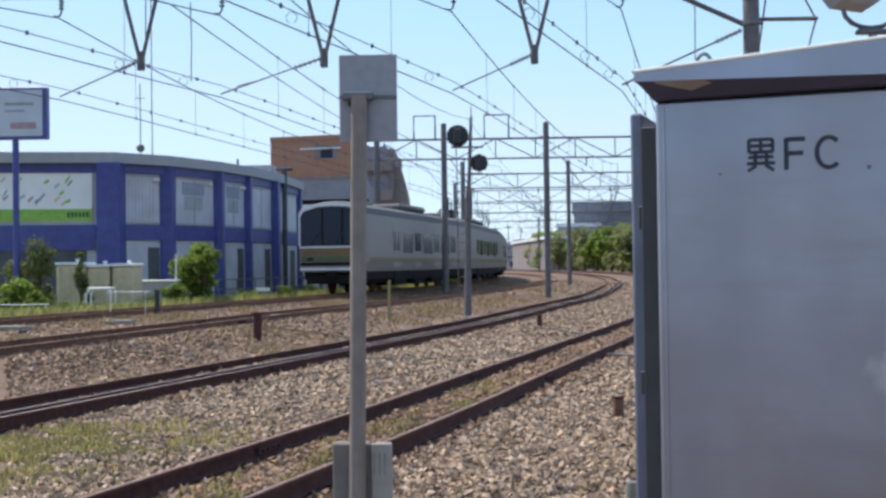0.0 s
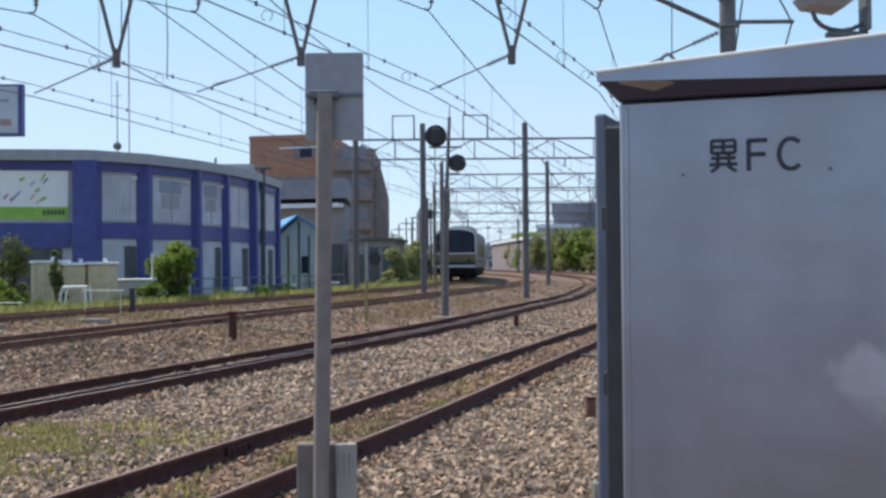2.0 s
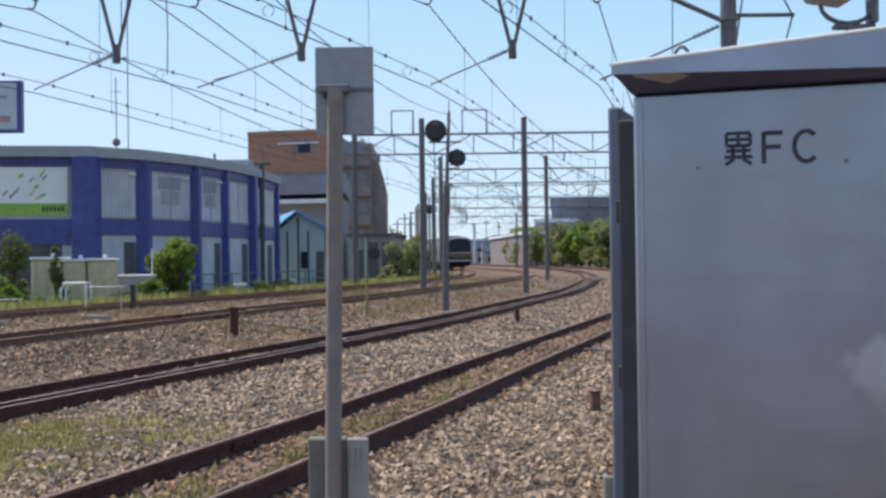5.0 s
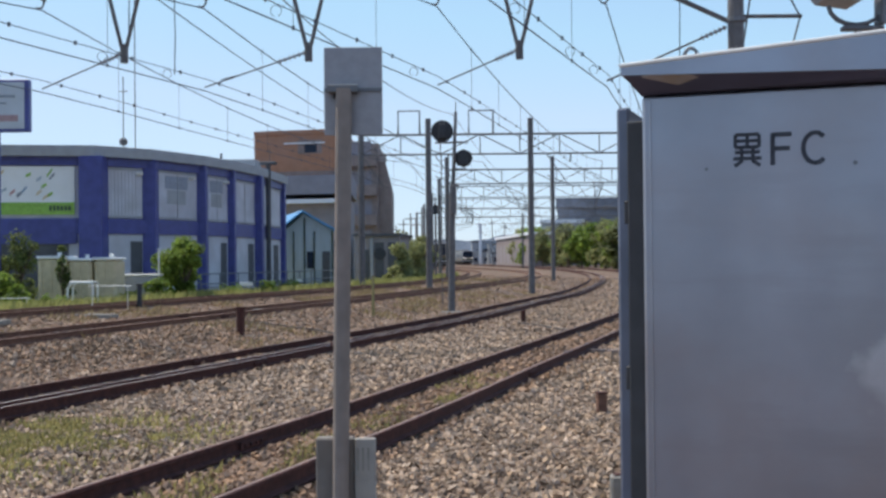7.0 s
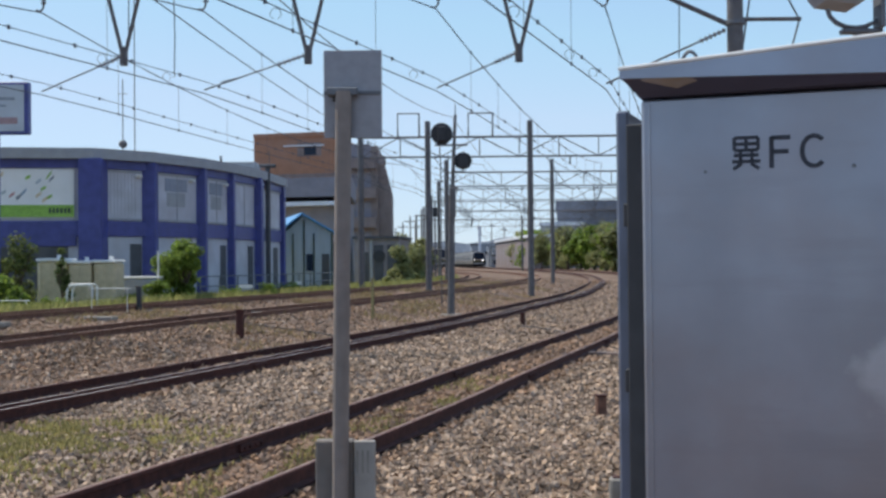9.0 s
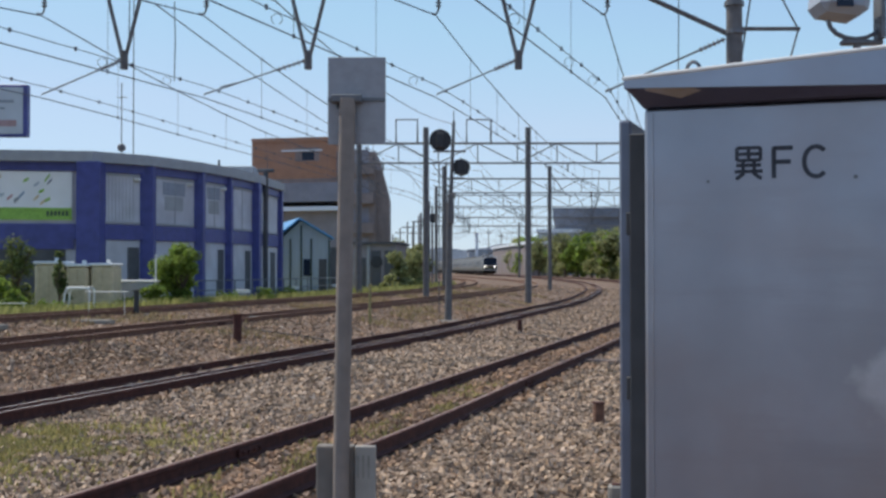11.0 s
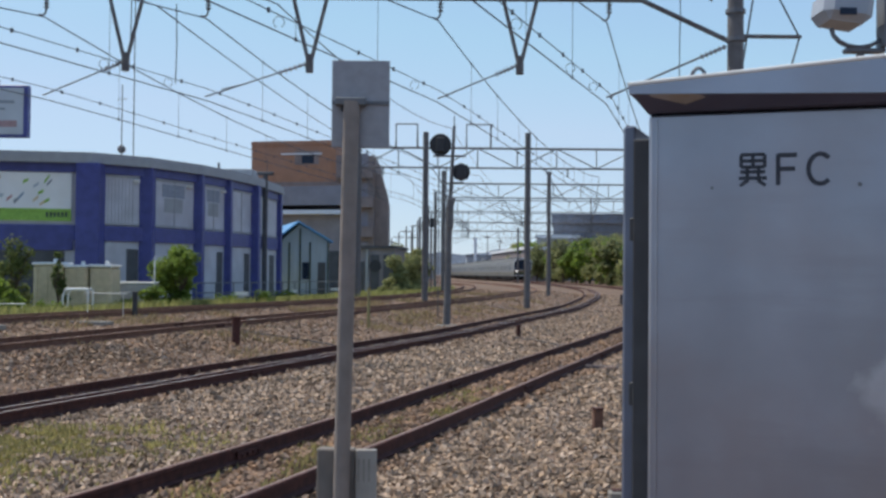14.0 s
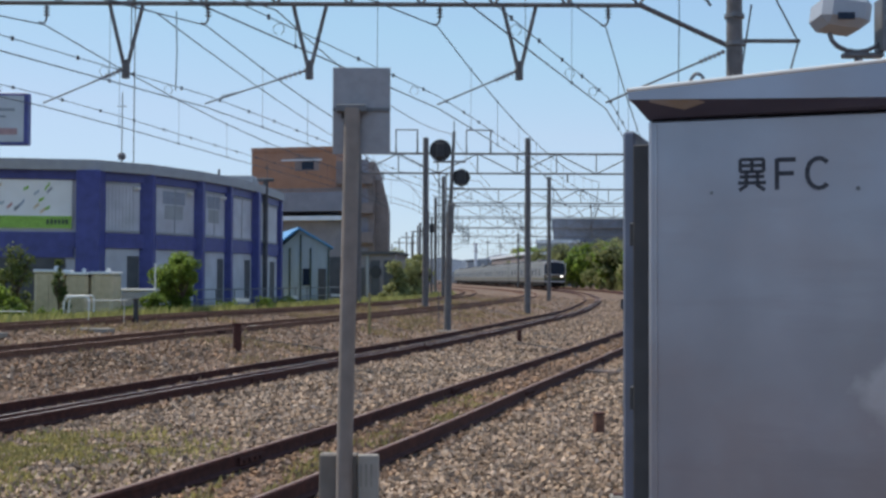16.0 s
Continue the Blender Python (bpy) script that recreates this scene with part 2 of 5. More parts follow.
def blotch(m, colour, scale, lo, hi, amount, offset):
    """Broad uneven smears of another tone, ragged at their edges."""
    n, l = m.node_tree.nodes, m.node_tree.links
    b = n["Principled BSDF"]
    old = b.inputs["Base Color"].links[0].from_socket
    tc, mp, ns, mr, mix = n.new("ShaderNodeTexCoord"), n.new("ShaderNodeMapping"), n.new("ShaderNodeTexNoise"), n.new("ShaderNodeMapRange"), n.new("ShaderNodeMix")
    mp.inputs["Scale"].default_value, mp.inputs["Location"].default_value = scale, offset
    ns.inputs["Scale"].default_value, ns.inputs["Detail"].default_value, ns.inputs["Roughness"].default_value = 1.0, 5, 0.55
    mr.inputs[1].default_value, mr.inputs[2].default_value = lo, hi
    mr.inputs[3].default_value, mr.inputs[4].default_value = 0.0, amount
    mix.data_type = "RGBA"
    mix.inputs[7].default_value = (*colour, 1)
    l.new(tc.outputs["Object"], mp.inputs[0]), l.new(mp.outputs[0], ns.inputs["Vector"]), l.new(ns.outputs[0], mr.inputs[0])
    l.new(mr.outputs[0], mix.inputs[0]), l.new(old, mix.inputs[6]), l.new(mix.outputs[2], b.inputs["Base Color"])


# the pale patch is a painted reflection on the cabinet front
gloss_and_streaks(M["cabinet"], (0.66, 0.70, 0.76), (0.99, 0.0, 1.30), 0.15, 0.5)
blotch(M["cabinet"], (0.30, 0.27, 0.285), (1.6, 1.6, 1.9), 0.47, 0.68, 0.45, (3.1, 0.4, 1.2))
blotch(M["cabinet"], (0.25, 0.245, 0.27), (0.9, 0.9, 6.0), 0.54, 0.72, 0.4, (7.7, 2.0, 0.3))
blotch(M["store_panel"], (0.38, 0.37, 0.42), (0.9, 0.9, 0.5), 0.46, 0.66, 0.45, (1.5, 4.0, 2.0))
blotch(M["orange"], (0.36, 0.22, 0.17), (0.25, 0.25, 0.25), 0.45, 0.62, 0.6, (0.5, 0.2, 3.0))


# ---- building blocks ----
def part(name, bm, mat, parent=None, label="", smooth=False):
    me = bpy.data.meshes.new(name)
    bmesh.ops.recalc_face_normals(bm, faces=bm.faces)
    bm.to_mesh(me)
    bm.free()
    for k in (mat if isinstance(mat, (list, tuple)) else [mat]):
        me.materials.append(M[k])
    if smooth:
        for p in me.polygons:
            p.use_smooth = True
    ob = new(name, me)
    ob.parent = parent
    if label:
        ob["label"] = label
    return ob


def thing(name, m, label, category, group="", kind=""):
    ob = new(name)
    ob.matrix_world = m
    ob.empty_display_size = 0.2
    return tagged(ob, label, category, group, kind)


def box(bm, x0, x1, y0, y1, z0, z1, bev=0.0, m=None, mi=0):
    r = bmesh.ops.create_cube(bm, size=1.0)
    vs = r["verts"]
    for v in vs:
        v.co = Vector((x0 + (v.co.x + 0.5) * (x1 - x0), y0 + (v.co.y + 0.5) * (y1 - y0), z0 + (v.co.z + 0.5) * (z1 - z0)))
    fs = {f for v in vs for f in v.link_faces}
    if bev:
        es = {e for v in vs for e in v.link_edges}
        g = bmesh.ops.bevel(bm, geom=list(es), offset=bev, segments=1, affect="EDGES")
        fs = {f for f in fs if f.is_valid} | set(g["faces"])
        vs = list({v for f in fs for v in f.verts})
    if m is not None:
        bmesh.ops.transform(bm, matrix=m, verts=vs)
    for f in fs:
        f.material_index = mi
    return vs


def rod(bm, a, b, r, r2=None, seg=8, mi=0):
    a, b = Vector(a), Vector(b)
    d = b - a
    g = bmesh.ops.create_cone(bm, cap_ends=True, segments=seg, radius1=r, radius2=r if r2 is None else r2, depth=d.length)
    bmesh.ops.transform(bm, matrix=Matrix.Translation((a + b) / 2) @ d.to_track_quat("Z", "Y").to_matrix().to_4x4(), verts=g["verts"])
    for v in g["verts"]:
        for f in v.link_faces:
            f.material_index = mi


def tube(bm, pts, r, seg=6):
    """A bent tube through points, one skin."""
    pts = [Vector(p) for p in pts]
    rings = []
    for i, p in enumerate(pts):
        d = (pts[min(i + 1, len(pts) - 1)] - pts[max(i - 1, 0)]).normalized()
        u = d.cross(Vector((0, 0, 1)) if abs(d.z) < 0.8 else Vector((0, 1, 0))).normalized()
        v = d.cross(u)
        if rings and u.dot(last) < 0:
            u, v = -u, -v
        last = u
        rings.append([bm.verts.new(p + (u * math.cos(6.2832 * k / seg) + v * math.sin(6.2832 * k / seg)) * r) for k in range(seg)])
    for a, b in zip(rings, rings[1:]):
        for k in range(seg):
            bm.faces.new((a[k], a[(k + 1) % seg], b[(k + 1) % seg], b[k]))
    bm.faces.new(rings[0]), bm.faces.new(rings[-1])


def boxpart(name, mat, parent, *dims, bev=0.0, label=""):
    bm = bmesh.new()
    box(bm, *dims, bev=bev)
    return part(name, bm, mat, parent, label)


def rodpart(name, mat, parent, a, b, r, r2=None, seg=10, label=""):
    bm = bmesh.new()
    rod(bm, a, b, r, r2, seg)
    return part(name, bm, mat, parent, label, smooth=False)


def raw(name, verts, faces, mat, parent=None):
    me = bpy.data.meshes.new(name)
    me.from_pydata(verts, [], faces)
    me.materials.append(M[mat])
    ob = new(name, me)
    ob.parent = parent
    return ob


# ---- the lines of the tracks ----
class Line:
    """A smooth curve x(y) through a few points, with arc length."""

    def __init__(self, pts, z, rise):
        self.y, self.x = np.array([p[1] for p in pts], float), np.array([p[0] for p in pts], float)
        n, h = len(pts), np.diff(self.y)
        a, r = np.zeros((n, n)), np.zeros(n)
        a[0, 0] = a[-1, -1] = 1
        for i in range(1, n - 1):
            a[i, i - 1], a[i, i], a[i, i + 1] = h[i - 1], 2 * (h[i - 1] + h[i]), h[i]
            r[i] = 6 * ((self.x[i + 1] - self.x[i]) / h[i] - (self.x[i] - self.x[i - 1]) / h[i - 1])
        self.m, self.z0, self.rise = np.linalg.solve(a, r), z, rise
        self.ys = np.arange(self.y[0], self.y[-1], 0.5)
        self.xs = np.array([self.at(v) for v in self.ys])
        self.ss = np.concatenate([[0], np.cumsum(np.hypot(np.diff(self.xs), np.diff(self.ys)))])
        self.ss -= np.interp(0, self.ys, self.ss)

    def at(self, y):
        i = int(np.clip(np.searchsorted(self.y, y) - 1, 0, len(self.y) - 2))
        h, u, v = self.y[i + 1] - self.y[i], self.y[i + 1] - y, y - self.y[i]
        return (self.m[i] * u ** 3 + self.m[i + 1] * v ** 3) / (6 * h) + (self.x[i] / h - self.m[i] * h / 6) * u + (self.x[i + 1] / h - self.m[i + 1] * h / 6) * v

    def z(self, y):
        return self.z0 + self.rise * float(np.clip(y - 60, 0, 120))

    def place(self, s):
        """The point at arc length s from y = 0."""
        y = float(np.interp(s, self.ss, self.ys))
        return Vector((self.at(y), y, self.z(y)))

    def side(self, y, off):
        """A point off to the right of the line."""
        d = (self.at(y + 0.2) - self.at(y - 0.2)) / 0.4
        k = 1 / math.hypot(1, d)
        return self.at(y) + off * k, y - off * d * k


T1 = Line([(-17.4, -40), (-11.0, -20), (-4.6, 0), (-1.53, 9.6), (-0.5, 12.8), (0.45, 16), (2.06, 21.3), (3.68, 26.7), (5.85, 34), (10.7, 53), (14.4, 71), (17.2, 89), (19.7, 115), (20.4, 150), (16.6, 200), (9.8, 300), (-2, 420), (-30, 560), (-110, 820)], 0.0, 0.003)
T2 = Line([(-21.9, -40), (-15.7, -20), (-9.5, 0), (-4.84, 15), (-3.3, 20), (-1.24, 26.7), (0.65, 33.3), (2.95, 42.7), (5.5, 53), (9.1, 71), (12.0, 89), (14.6, 115), (15.3, 150), (12.3, 200), (6, 300), (-6, 420), (-35, 560), (-115, 820)], 0.0, 0.003)
T3 = Line([(-23, -40), (-18, -20), (-13.1, 0), (-8.7, 18), (-6.55, 27.4), (-4.7, 35), (-2.8, 42), (-0.6, 51), (1.9, 62), (4.2, 72.5), (6.3, 85), (8.6, 110), (8.0, 150), (5.0, 190), (0, 240), (-13, 300), (-60, 420), (-130, 560)], 0.3, 0.0)
T4 = Line([(-29, -40), (-23.8, -20), (-18.4, 0), (-12.7, 22), (-10.8, 29), (-9.25, 34.5), (-7.75, 39.5), (-5.6, 46.5), (-3.5, 54.5), (-1.3, 65), (1.3, 83), (2.4, 98), (3.0, 119), (1.9, 138), (-0.1, 158), (-1.0, 180), (-1.3, 203), (-3.4, 225), (-8.0, 247), (-22, 300), (-66, 410), (-150, 570)], 0.44, 0.0)
TRACKS = [T1, T2, T3, T4]


def ground_z(x, y):
    yy = float(np.clip(y, -40, 290))
    d = x - T2.at(yy)
    base = 0.003 * float(np.clip(y - 60, 0, 120)) if d > -3 else 0.003 * float(np.clip(y - 60, 0, 120)) * float(np.clip(1 - (-3 - d) / 3, 0, 1))
    k = float(np.clip((-1.6 - d) / 2.2, 0, 1))
    # the raised bed of the last track
    e = abs(x - T4.at(yy))
    j = float(np.clip((2.1 - e) / 1.0, 0, 1))
    return -0.17 + base + 0.30 * k * k * (3 - 2 * k) + 0.12 * j * j * (3 - 2 * j)


# ---- ground and tracks ----
def build_ground():
    xs = np.concatenate([np.linspace(-1500, -70, 10), np.arange(-60, 60, 1.0), np.linspace(70, 1500, 10)])
    ys = np.concatenate([np.linspace(-900, -45, 6), np.arange(-40, 130, 1.0), np.linspace(135, 300, 25), np.linspace(340, 2500, 10)])
    vs = [(float(x), float(y), ground_z(x, y) + (0.035 * noise.noise((x * 0.6, y * 0.6, 0)) if abs(x) < 60 and -40 < y < 300 else 0)) for y in ys for x in xs]
    n = len(xs)
    fs = [(j * n + i, j * n + i + 1, (j + 1) * n + i + 1, (j + 1) * n + i) for j in range(len(ys) - 1) for i in range(n - 1)]
    tagged(raw("ground", vs, fs, "ballast"), "brown ballast and soil of the railway yard", "ground", kind="structure")


def rail_mesh(line, off, y0, y1, step):
    """A flat-bottomed rail swept along a line."""
    prof = [(-0.06, -0.15), (0.06, -0.15), (0.06, -0.135), (0.012, -0.115), (0.012, -0.045), (0.034, -0.035), (0.034, -0.004), (0.028, 0), (0.009, 0.0015), (-0.013, 0.0015), (-0.028, 0), (-0.034, -0.004), (-0.034, -0.035), (-0.012, -0.045), (-0.012, -0.115), (-0.06, -0.135)]
    ys = np.arange(y0, y1 + 0.01, step)
    vs, n = [], len(prof)
    for y in ys:
        for o, z in prof:
            x, yy = line.side(y, off + o)
            vs.append((x, yy, line.z(y) + z))
    fs = [(j * n + i, j * n + (i + 1) % n, (j + 1) * n + (i + 1) % n, (j + 1) * n + i) for j in range(len(ys) - 1) for i in range(n)]
    return vs, fs


def build_track(line, y0, y1, sleepers, label):
    tr = thing("railway_track", pose(0, 0, 0), label, "railway track", "tracks of the yard", "structure")
    for off in (-0.5675, 0.5675):
        vs, fs = rail_mesh(line, off, y0, y1, 1.0)
        ob = raw("rail", vs, fs, "rust" if line in (T1, T2) else "rust_brown", tr)
        ob.data.materials.append(M["railhead" if line is T2 and off > 0 else "rusthead"])
        for i, p in enumerate(ob.data.polygons):
            if i % 16 == 8:
                p.material_index = 1
    if line is T2:
        # guard rail inside the worn rail
        vs, fs = rail_mesh(line, 0.5675 - 0.26, y0, 110, 1.0)
        ob = raw("guard_rail", vs, fs, "rust", tr)
        ob.data.materials.append(M["railhead"])
        for i, p in enumerate(ob.data.polygons):
            if i % 16 == 8:
                p.material_index = 1
    if sleepers:
        bm = bmesh.new()
        box(bm, -1.0, 1.0, -0.11, 0.11, -0.30, -0.172, bev=0.015)
        me = None
        for y in np.arange(sleepers[0], sleepers[1], 0.62):
            if me is None:
                ob = part("sleeper", bm, "sleeper", tr)
                me = ob.data
            else:
                ob = new("sleeper", me)
                ob.parent = tr
            d = math.atan((line.at(y + 0.2) - line.at(y - 0.2)) / 0.4)
            ob.matrix_basis = pose(line.at(y), y, line.z(y) + random.uniform(-0.012, 0.004), 0, 0, -math.degrees(d))
    return tr


M["sleeper"] = material("weathered_sleeper", (0.17, 0.12, 0.085), 0.9, second=(0.09, 0.06, 0.045), grain=6, stain=1.0)
def build_verge():
    """The grassy strip beyond the last track: a thin skin of dry turf over the ballast."""
    ys, offs = np.arange(14, 112, 1.0), np.linspace(0, 1, 12)
    vs = []
    for y in ys:
        for f in offs:
            edge = 1.55 + 0.45 * noise.noise((y * 0.35, 2.2, 0))
            x = T4.at(y) - edge - 13 * f * f
            vs.append((x, float(y), ground_z(x, y) + 0.035 * noise.noise((x * 0.6, y * 0.6, 0)) + (-0.02 if f == 0 else 0.05)))
    n = len(offs)
    fs = [(j * n + i, j * n + i + 1, (j + 1) * n + i + 1, (j + 1) * n + i) for j in range(len(ys) - 1) for i in range(n - 1)]
    tagged(raw("verge", vs, fs, "turf"), "dry green turf beside the tracks", "verge", kind="structure")


M["rust_brown"] = material("brown_rusty_steel", (0.21, 0.115, 0.082), 0.9, second=(0.13, 0.068, 0.05), grain=12, stain=1.5, spec=0.3)
M["turf"] = material("dry_turf", (0.34, 0.33, 0.15), 0.95, second=(0.20, 0.19, 0.09), grain=5, stain=0.7, bump=0.6, spec=0.15)
build_ground()
build_verge()
build_track(T1, -38, 500, (3, 60), "rusty railway track on brown stone ballast")
build_track(T2, -38, 780, (8, 70), "rusty railway track with worn shiny rail heads")
build_track(T3, -38, 420, (16, 60), "rusty railway track on raised brown ballast")
build_track(T4, -38, 540, (20, 60), "rusty railway track beside a grassy verge")


# ---- the relay cabinet ----
def build_cabinet():
    # local: x along the front face from its corner, y away behind it, z up
    c = thing("relay_cabinet", pose(0.862, 4.80, -0.17, 0, 0, -20.0), "grey painted metal trackside relay cabinet with stencilled letters", "equipment cabinet")
    w = 1.5
    boxpart("body", "cabinet", c, 0.0, w, 0.03, 0.95, 0.18, 2.455, bev=0.012)
    boxpart("plinth", "concrete", c, -0.06, w + 0.06, -0.02, 1.0, -0.05, 0.18, bev=0.02)
    boxpart("front_panel", "cabinet", c, 0.012, w - 0.012, 0.0, 0.028, 0.24, 2.445, bev=0.006)
    boxpart("edge_strip", "cabinet_dark", c, -0.078, -0.003, 0.10, 0.16, 0.2, 2.36, bev=0.004)
    # side door standing out of the flank, darker than the front
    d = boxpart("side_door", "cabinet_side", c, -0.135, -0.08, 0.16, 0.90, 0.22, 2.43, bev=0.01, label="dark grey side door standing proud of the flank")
    boxpart("gasket", "cabinet_dark", d, -0.079, -0.004, 0.2, 0.86, 0.26, 2.34)
    for z in (0.5, 1.2, 1.92):
        boxpart("hinge", "cabinet_dark", d, -0.10, -0.05, 0.13, 0.158, z, z + 0.1, bev=0.004)
    # roof: a low wedge with overhang
    bm = bmesh.new()
    ov, el = 0.16, 0.05
    z0, za, zb = 2.485, 2.556, 2.644
    pr = [(-el, za), (w * 0.9, zb), (w + ov, zb - 0.06)]
    vs = []
    for y in (-0.17, 1.12):
        for x, z in pr:
            vs.append(bm.verts.new((x, y, z)))
        vs.append(bm.verts.new((w + ov, y, z0 - 0.035)))
        vs.append(bm.verts.new((-el, y, za - 0.038)))
    k = 5
    bm.faces.new(vs[:k]), bm.faces.new(vs[k:])
    for i in range(k):
        bm.faces.new((vs[i], vs[(i + 1) % k], vs[k + (i + 1) % k], vs[k + i]))
    part("roof", bm, "cabinet", c, "grey folded sheet roof with bright edge")
    # white rods added along the roof edge as its sunlit highlight
    bm = bmesh.new()
    tube(bm, [(-el, -0.168, za + 0.002), (w * 0.9, -0.168, zb + 0.002), (w + ov, -0.168, zb - 0.058)], 0.009, 8)
    tube(bm, [(-el, -0.168, za + 0.002), (-el, 1.1, za + 0.002)], 0.009, 8)
    part("sunlit_rim", bm, "white", c, "white rod standing for the sunlit roof edge")
    # sloping underside from the roof's rim in to the body, eave shade in its colour
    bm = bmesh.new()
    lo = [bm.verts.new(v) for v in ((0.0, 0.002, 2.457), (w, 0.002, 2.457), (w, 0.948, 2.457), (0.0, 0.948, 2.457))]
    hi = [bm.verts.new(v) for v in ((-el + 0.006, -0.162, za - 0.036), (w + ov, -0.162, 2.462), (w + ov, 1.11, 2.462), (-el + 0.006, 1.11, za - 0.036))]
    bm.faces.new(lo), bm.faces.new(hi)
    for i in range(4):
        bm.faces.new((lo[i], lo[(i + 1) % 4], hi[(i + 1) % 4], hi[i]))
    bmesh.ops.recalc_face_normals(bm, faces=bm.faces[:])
    part("soffit", bm, "soffit", c, "sloping underside of the roof, coloured dark as in shade, with a rust mark")
    bm = bmesh.new()
    q = [bm.verts.new(v) for v in ((0.035, -0.166, 2.516), (0.30, -0.166, 2.516), (0.17, -0.095, 2.487), (0.035, -0.150, 2.506), (0.30, -0.150, 2.506), (0.17, -0.083, 2.478))]
    for f in ((0, 1, 2), (3, 4, 5), (0, 1, 4, 3), (1, 2, 5, 4), (2, 0, 3, 5)):
        bm.faces.new([q[i] for i in f])
    part("corner_gusset", bm, "rust_paint", c, "pale folded corner plate with a rust mark")
    ring = []
    for i in range(13):
        a = math.pi * i / 12
        ring.append((0.214 + 0.032 * math.cos(a), -0.02, 2.575 + 0.062 * math.sin(a)))
    bm = bmesh.new()
    tube(bm, ring, 0.008)
    part("lifting_ring", bm, "steel", c)
    # lettering: strokes
    def stroke(bm, x0, z0_, x1, z1_, t=0.013):
        a, b = Vector((x0, 0, z0_)), Vector((x1, 0, z1_))
        d = (b - a).normalized()
        nrm = Vector((-d.z, 0, d.x)) * t / 2
        q = [bm.verts.new(p + Vector((0, yy, 0))) for yy in (-0.0035, -0.001) for p in (a - nrm, b - nrm, b + nrm, a + nrm)]
        for f in ((0, 1, 2, 3), (4, 5, 6, 7), (0, 1, 5, 4), (1, 2, 6, 5), (2, 3, 7, 6), (3, 0, 4, 7)):
            bm.faces.new([q[i] for i in f])
    X, Z, w, s = 0.378, 2.142, 0.112, 0.128
    bm = bmesh.new()
    for a in ((0.08, 1.0, 0.92, 1.0), (0.08, 1.0, 0.08, 0.6), (0.92, 1.0, 0.92, 0.6), (0.08, 0.8, 0.92, 0.8), (0.08, 0.6, 0.92, 0.6), (0.5, 1.0, 0.5, 0.6),
              (0.06, 0.44, 0.94, 0.44), (0.0, 0.24, 1.0, 0.24), (0.3, 0.6, 0.3, 0.24), (0.7, 0.6, 0.7, 0.24), (0.34, 0.18, 0.04, 0.0), (0.66, 0.18, 0.96, 0.0)):
        stroke(bm, X + a[0] * w, Z + a[1] * s, X + a[2] * w, Z + a[3] * s, 0.0145)
    part("lettering", bm, "ink", c, "black stencilled kanji character")
    bm = bmesh.new()
    X += 0.156
    for a in ((0.0, 0, 0.0, 1), (0, 0.96, 1.0, 0.96), (0, 0.52, 0.9, 0.52)):
        stroke(bm, X + a[0] * 0.074, Z + a[1] * s, X + a[2] * 0.074, Z + a[3] * s, 0.0185)
    part("lettering", bm, "ink", c, "black stencilled letter F")
    bm = bmesh.new()
    X += 0.118
    arc = [(0.5 + 0.5 * math.cos(radians(a)), 0.5 + 0.48 * math.sin(radians(a))) for a in range(45, 316, 18)]
    for p, q in zip(arc, arc[1:]):
        stroke(bm, X + p[0] * 0.092, Z + p[1] * s, X + q[0] * 0.092, Z + q[1] * s, 0.0185)
    part("lettering", bm, "ink", c, "black stencilled letter C")
    for x, z, r in ((0.848, 2.14, 0.009), (0.27, 2.135, 0.007)):
        rodpart("stud", "steel", c, (x, -0.005, z), (x, 0.002, z), r, seg=10)
    for x in (0.04, 1.43):
        rodpart("door_edge_bead", "cabinet", c, (x, -0.004, 0.28), (x, -0.004, 2.43), 0.004, seg=6)


# ---- the sign post ----
def build_sign():
    p = thing("sign_post", pose(-0.52, 6.0, -0.17), "grey steel post with a blank sign back and junction box", "sign post")
    rodpart("post", "post_steel", p, (-0.02, 0, -0.1), (0.025, 0, 2.68), 0.043, seg=14)
    b = boxpart("board", "signback", p, -0.085, 0.225, 0.055, 0.062, 2.44, 2.91, bev=0.002, label="blank grey aluminium sign seen from behind")
    boxpart("board_channel", "steel", b, -0.085, 0.225, 0.044, 0.054, 2.672, 2.690)
    boxpart("band", "steel", p, -0.06, 0.10, -0.02, 0.044, 2.66, 2.70, bev=0.004)
    boxpart("bolt", "black", p, -0.035, -0.005, 0.03, 0.045, 2.632, 2.66)
    boxpart("junction_box", "box_grey", p, -0.145, 0.060, 0.045, 0.13, 0.40, 0.83, bev=0.008, label="grey metal junction box clamped to the post")
    boxpart("cover_plate", "pale_plate", p, 0.063, 0.175, 0.03, 0.07, 0.40, 0.83, bev=0.006, label="pale plate with faded dark marks")
    for i in range(3):
        boxpart("mark", "concrete", p, 0.075 + 0.028 * i, 0.085 + 0.028 * i, 0.027, 0.0295, 0.66, 0.78)
    boxpart("footing", "concrete", p, -0.22, 0.2, -0.2, 0.2, -0.2, 0.03, bev=0.02)


build_cabinet()
build_sign()


# ---- trains ----
def car_profile():
    """Half section of the body: floor to roof."""
    return [(1.40, 0.95), (1.475, 1.35), (1.475, 2.6), (1.45, 3.34), (1.33, 3.63), (0.95, 3.81), (0.45, 3.90), (0, 3.92)]


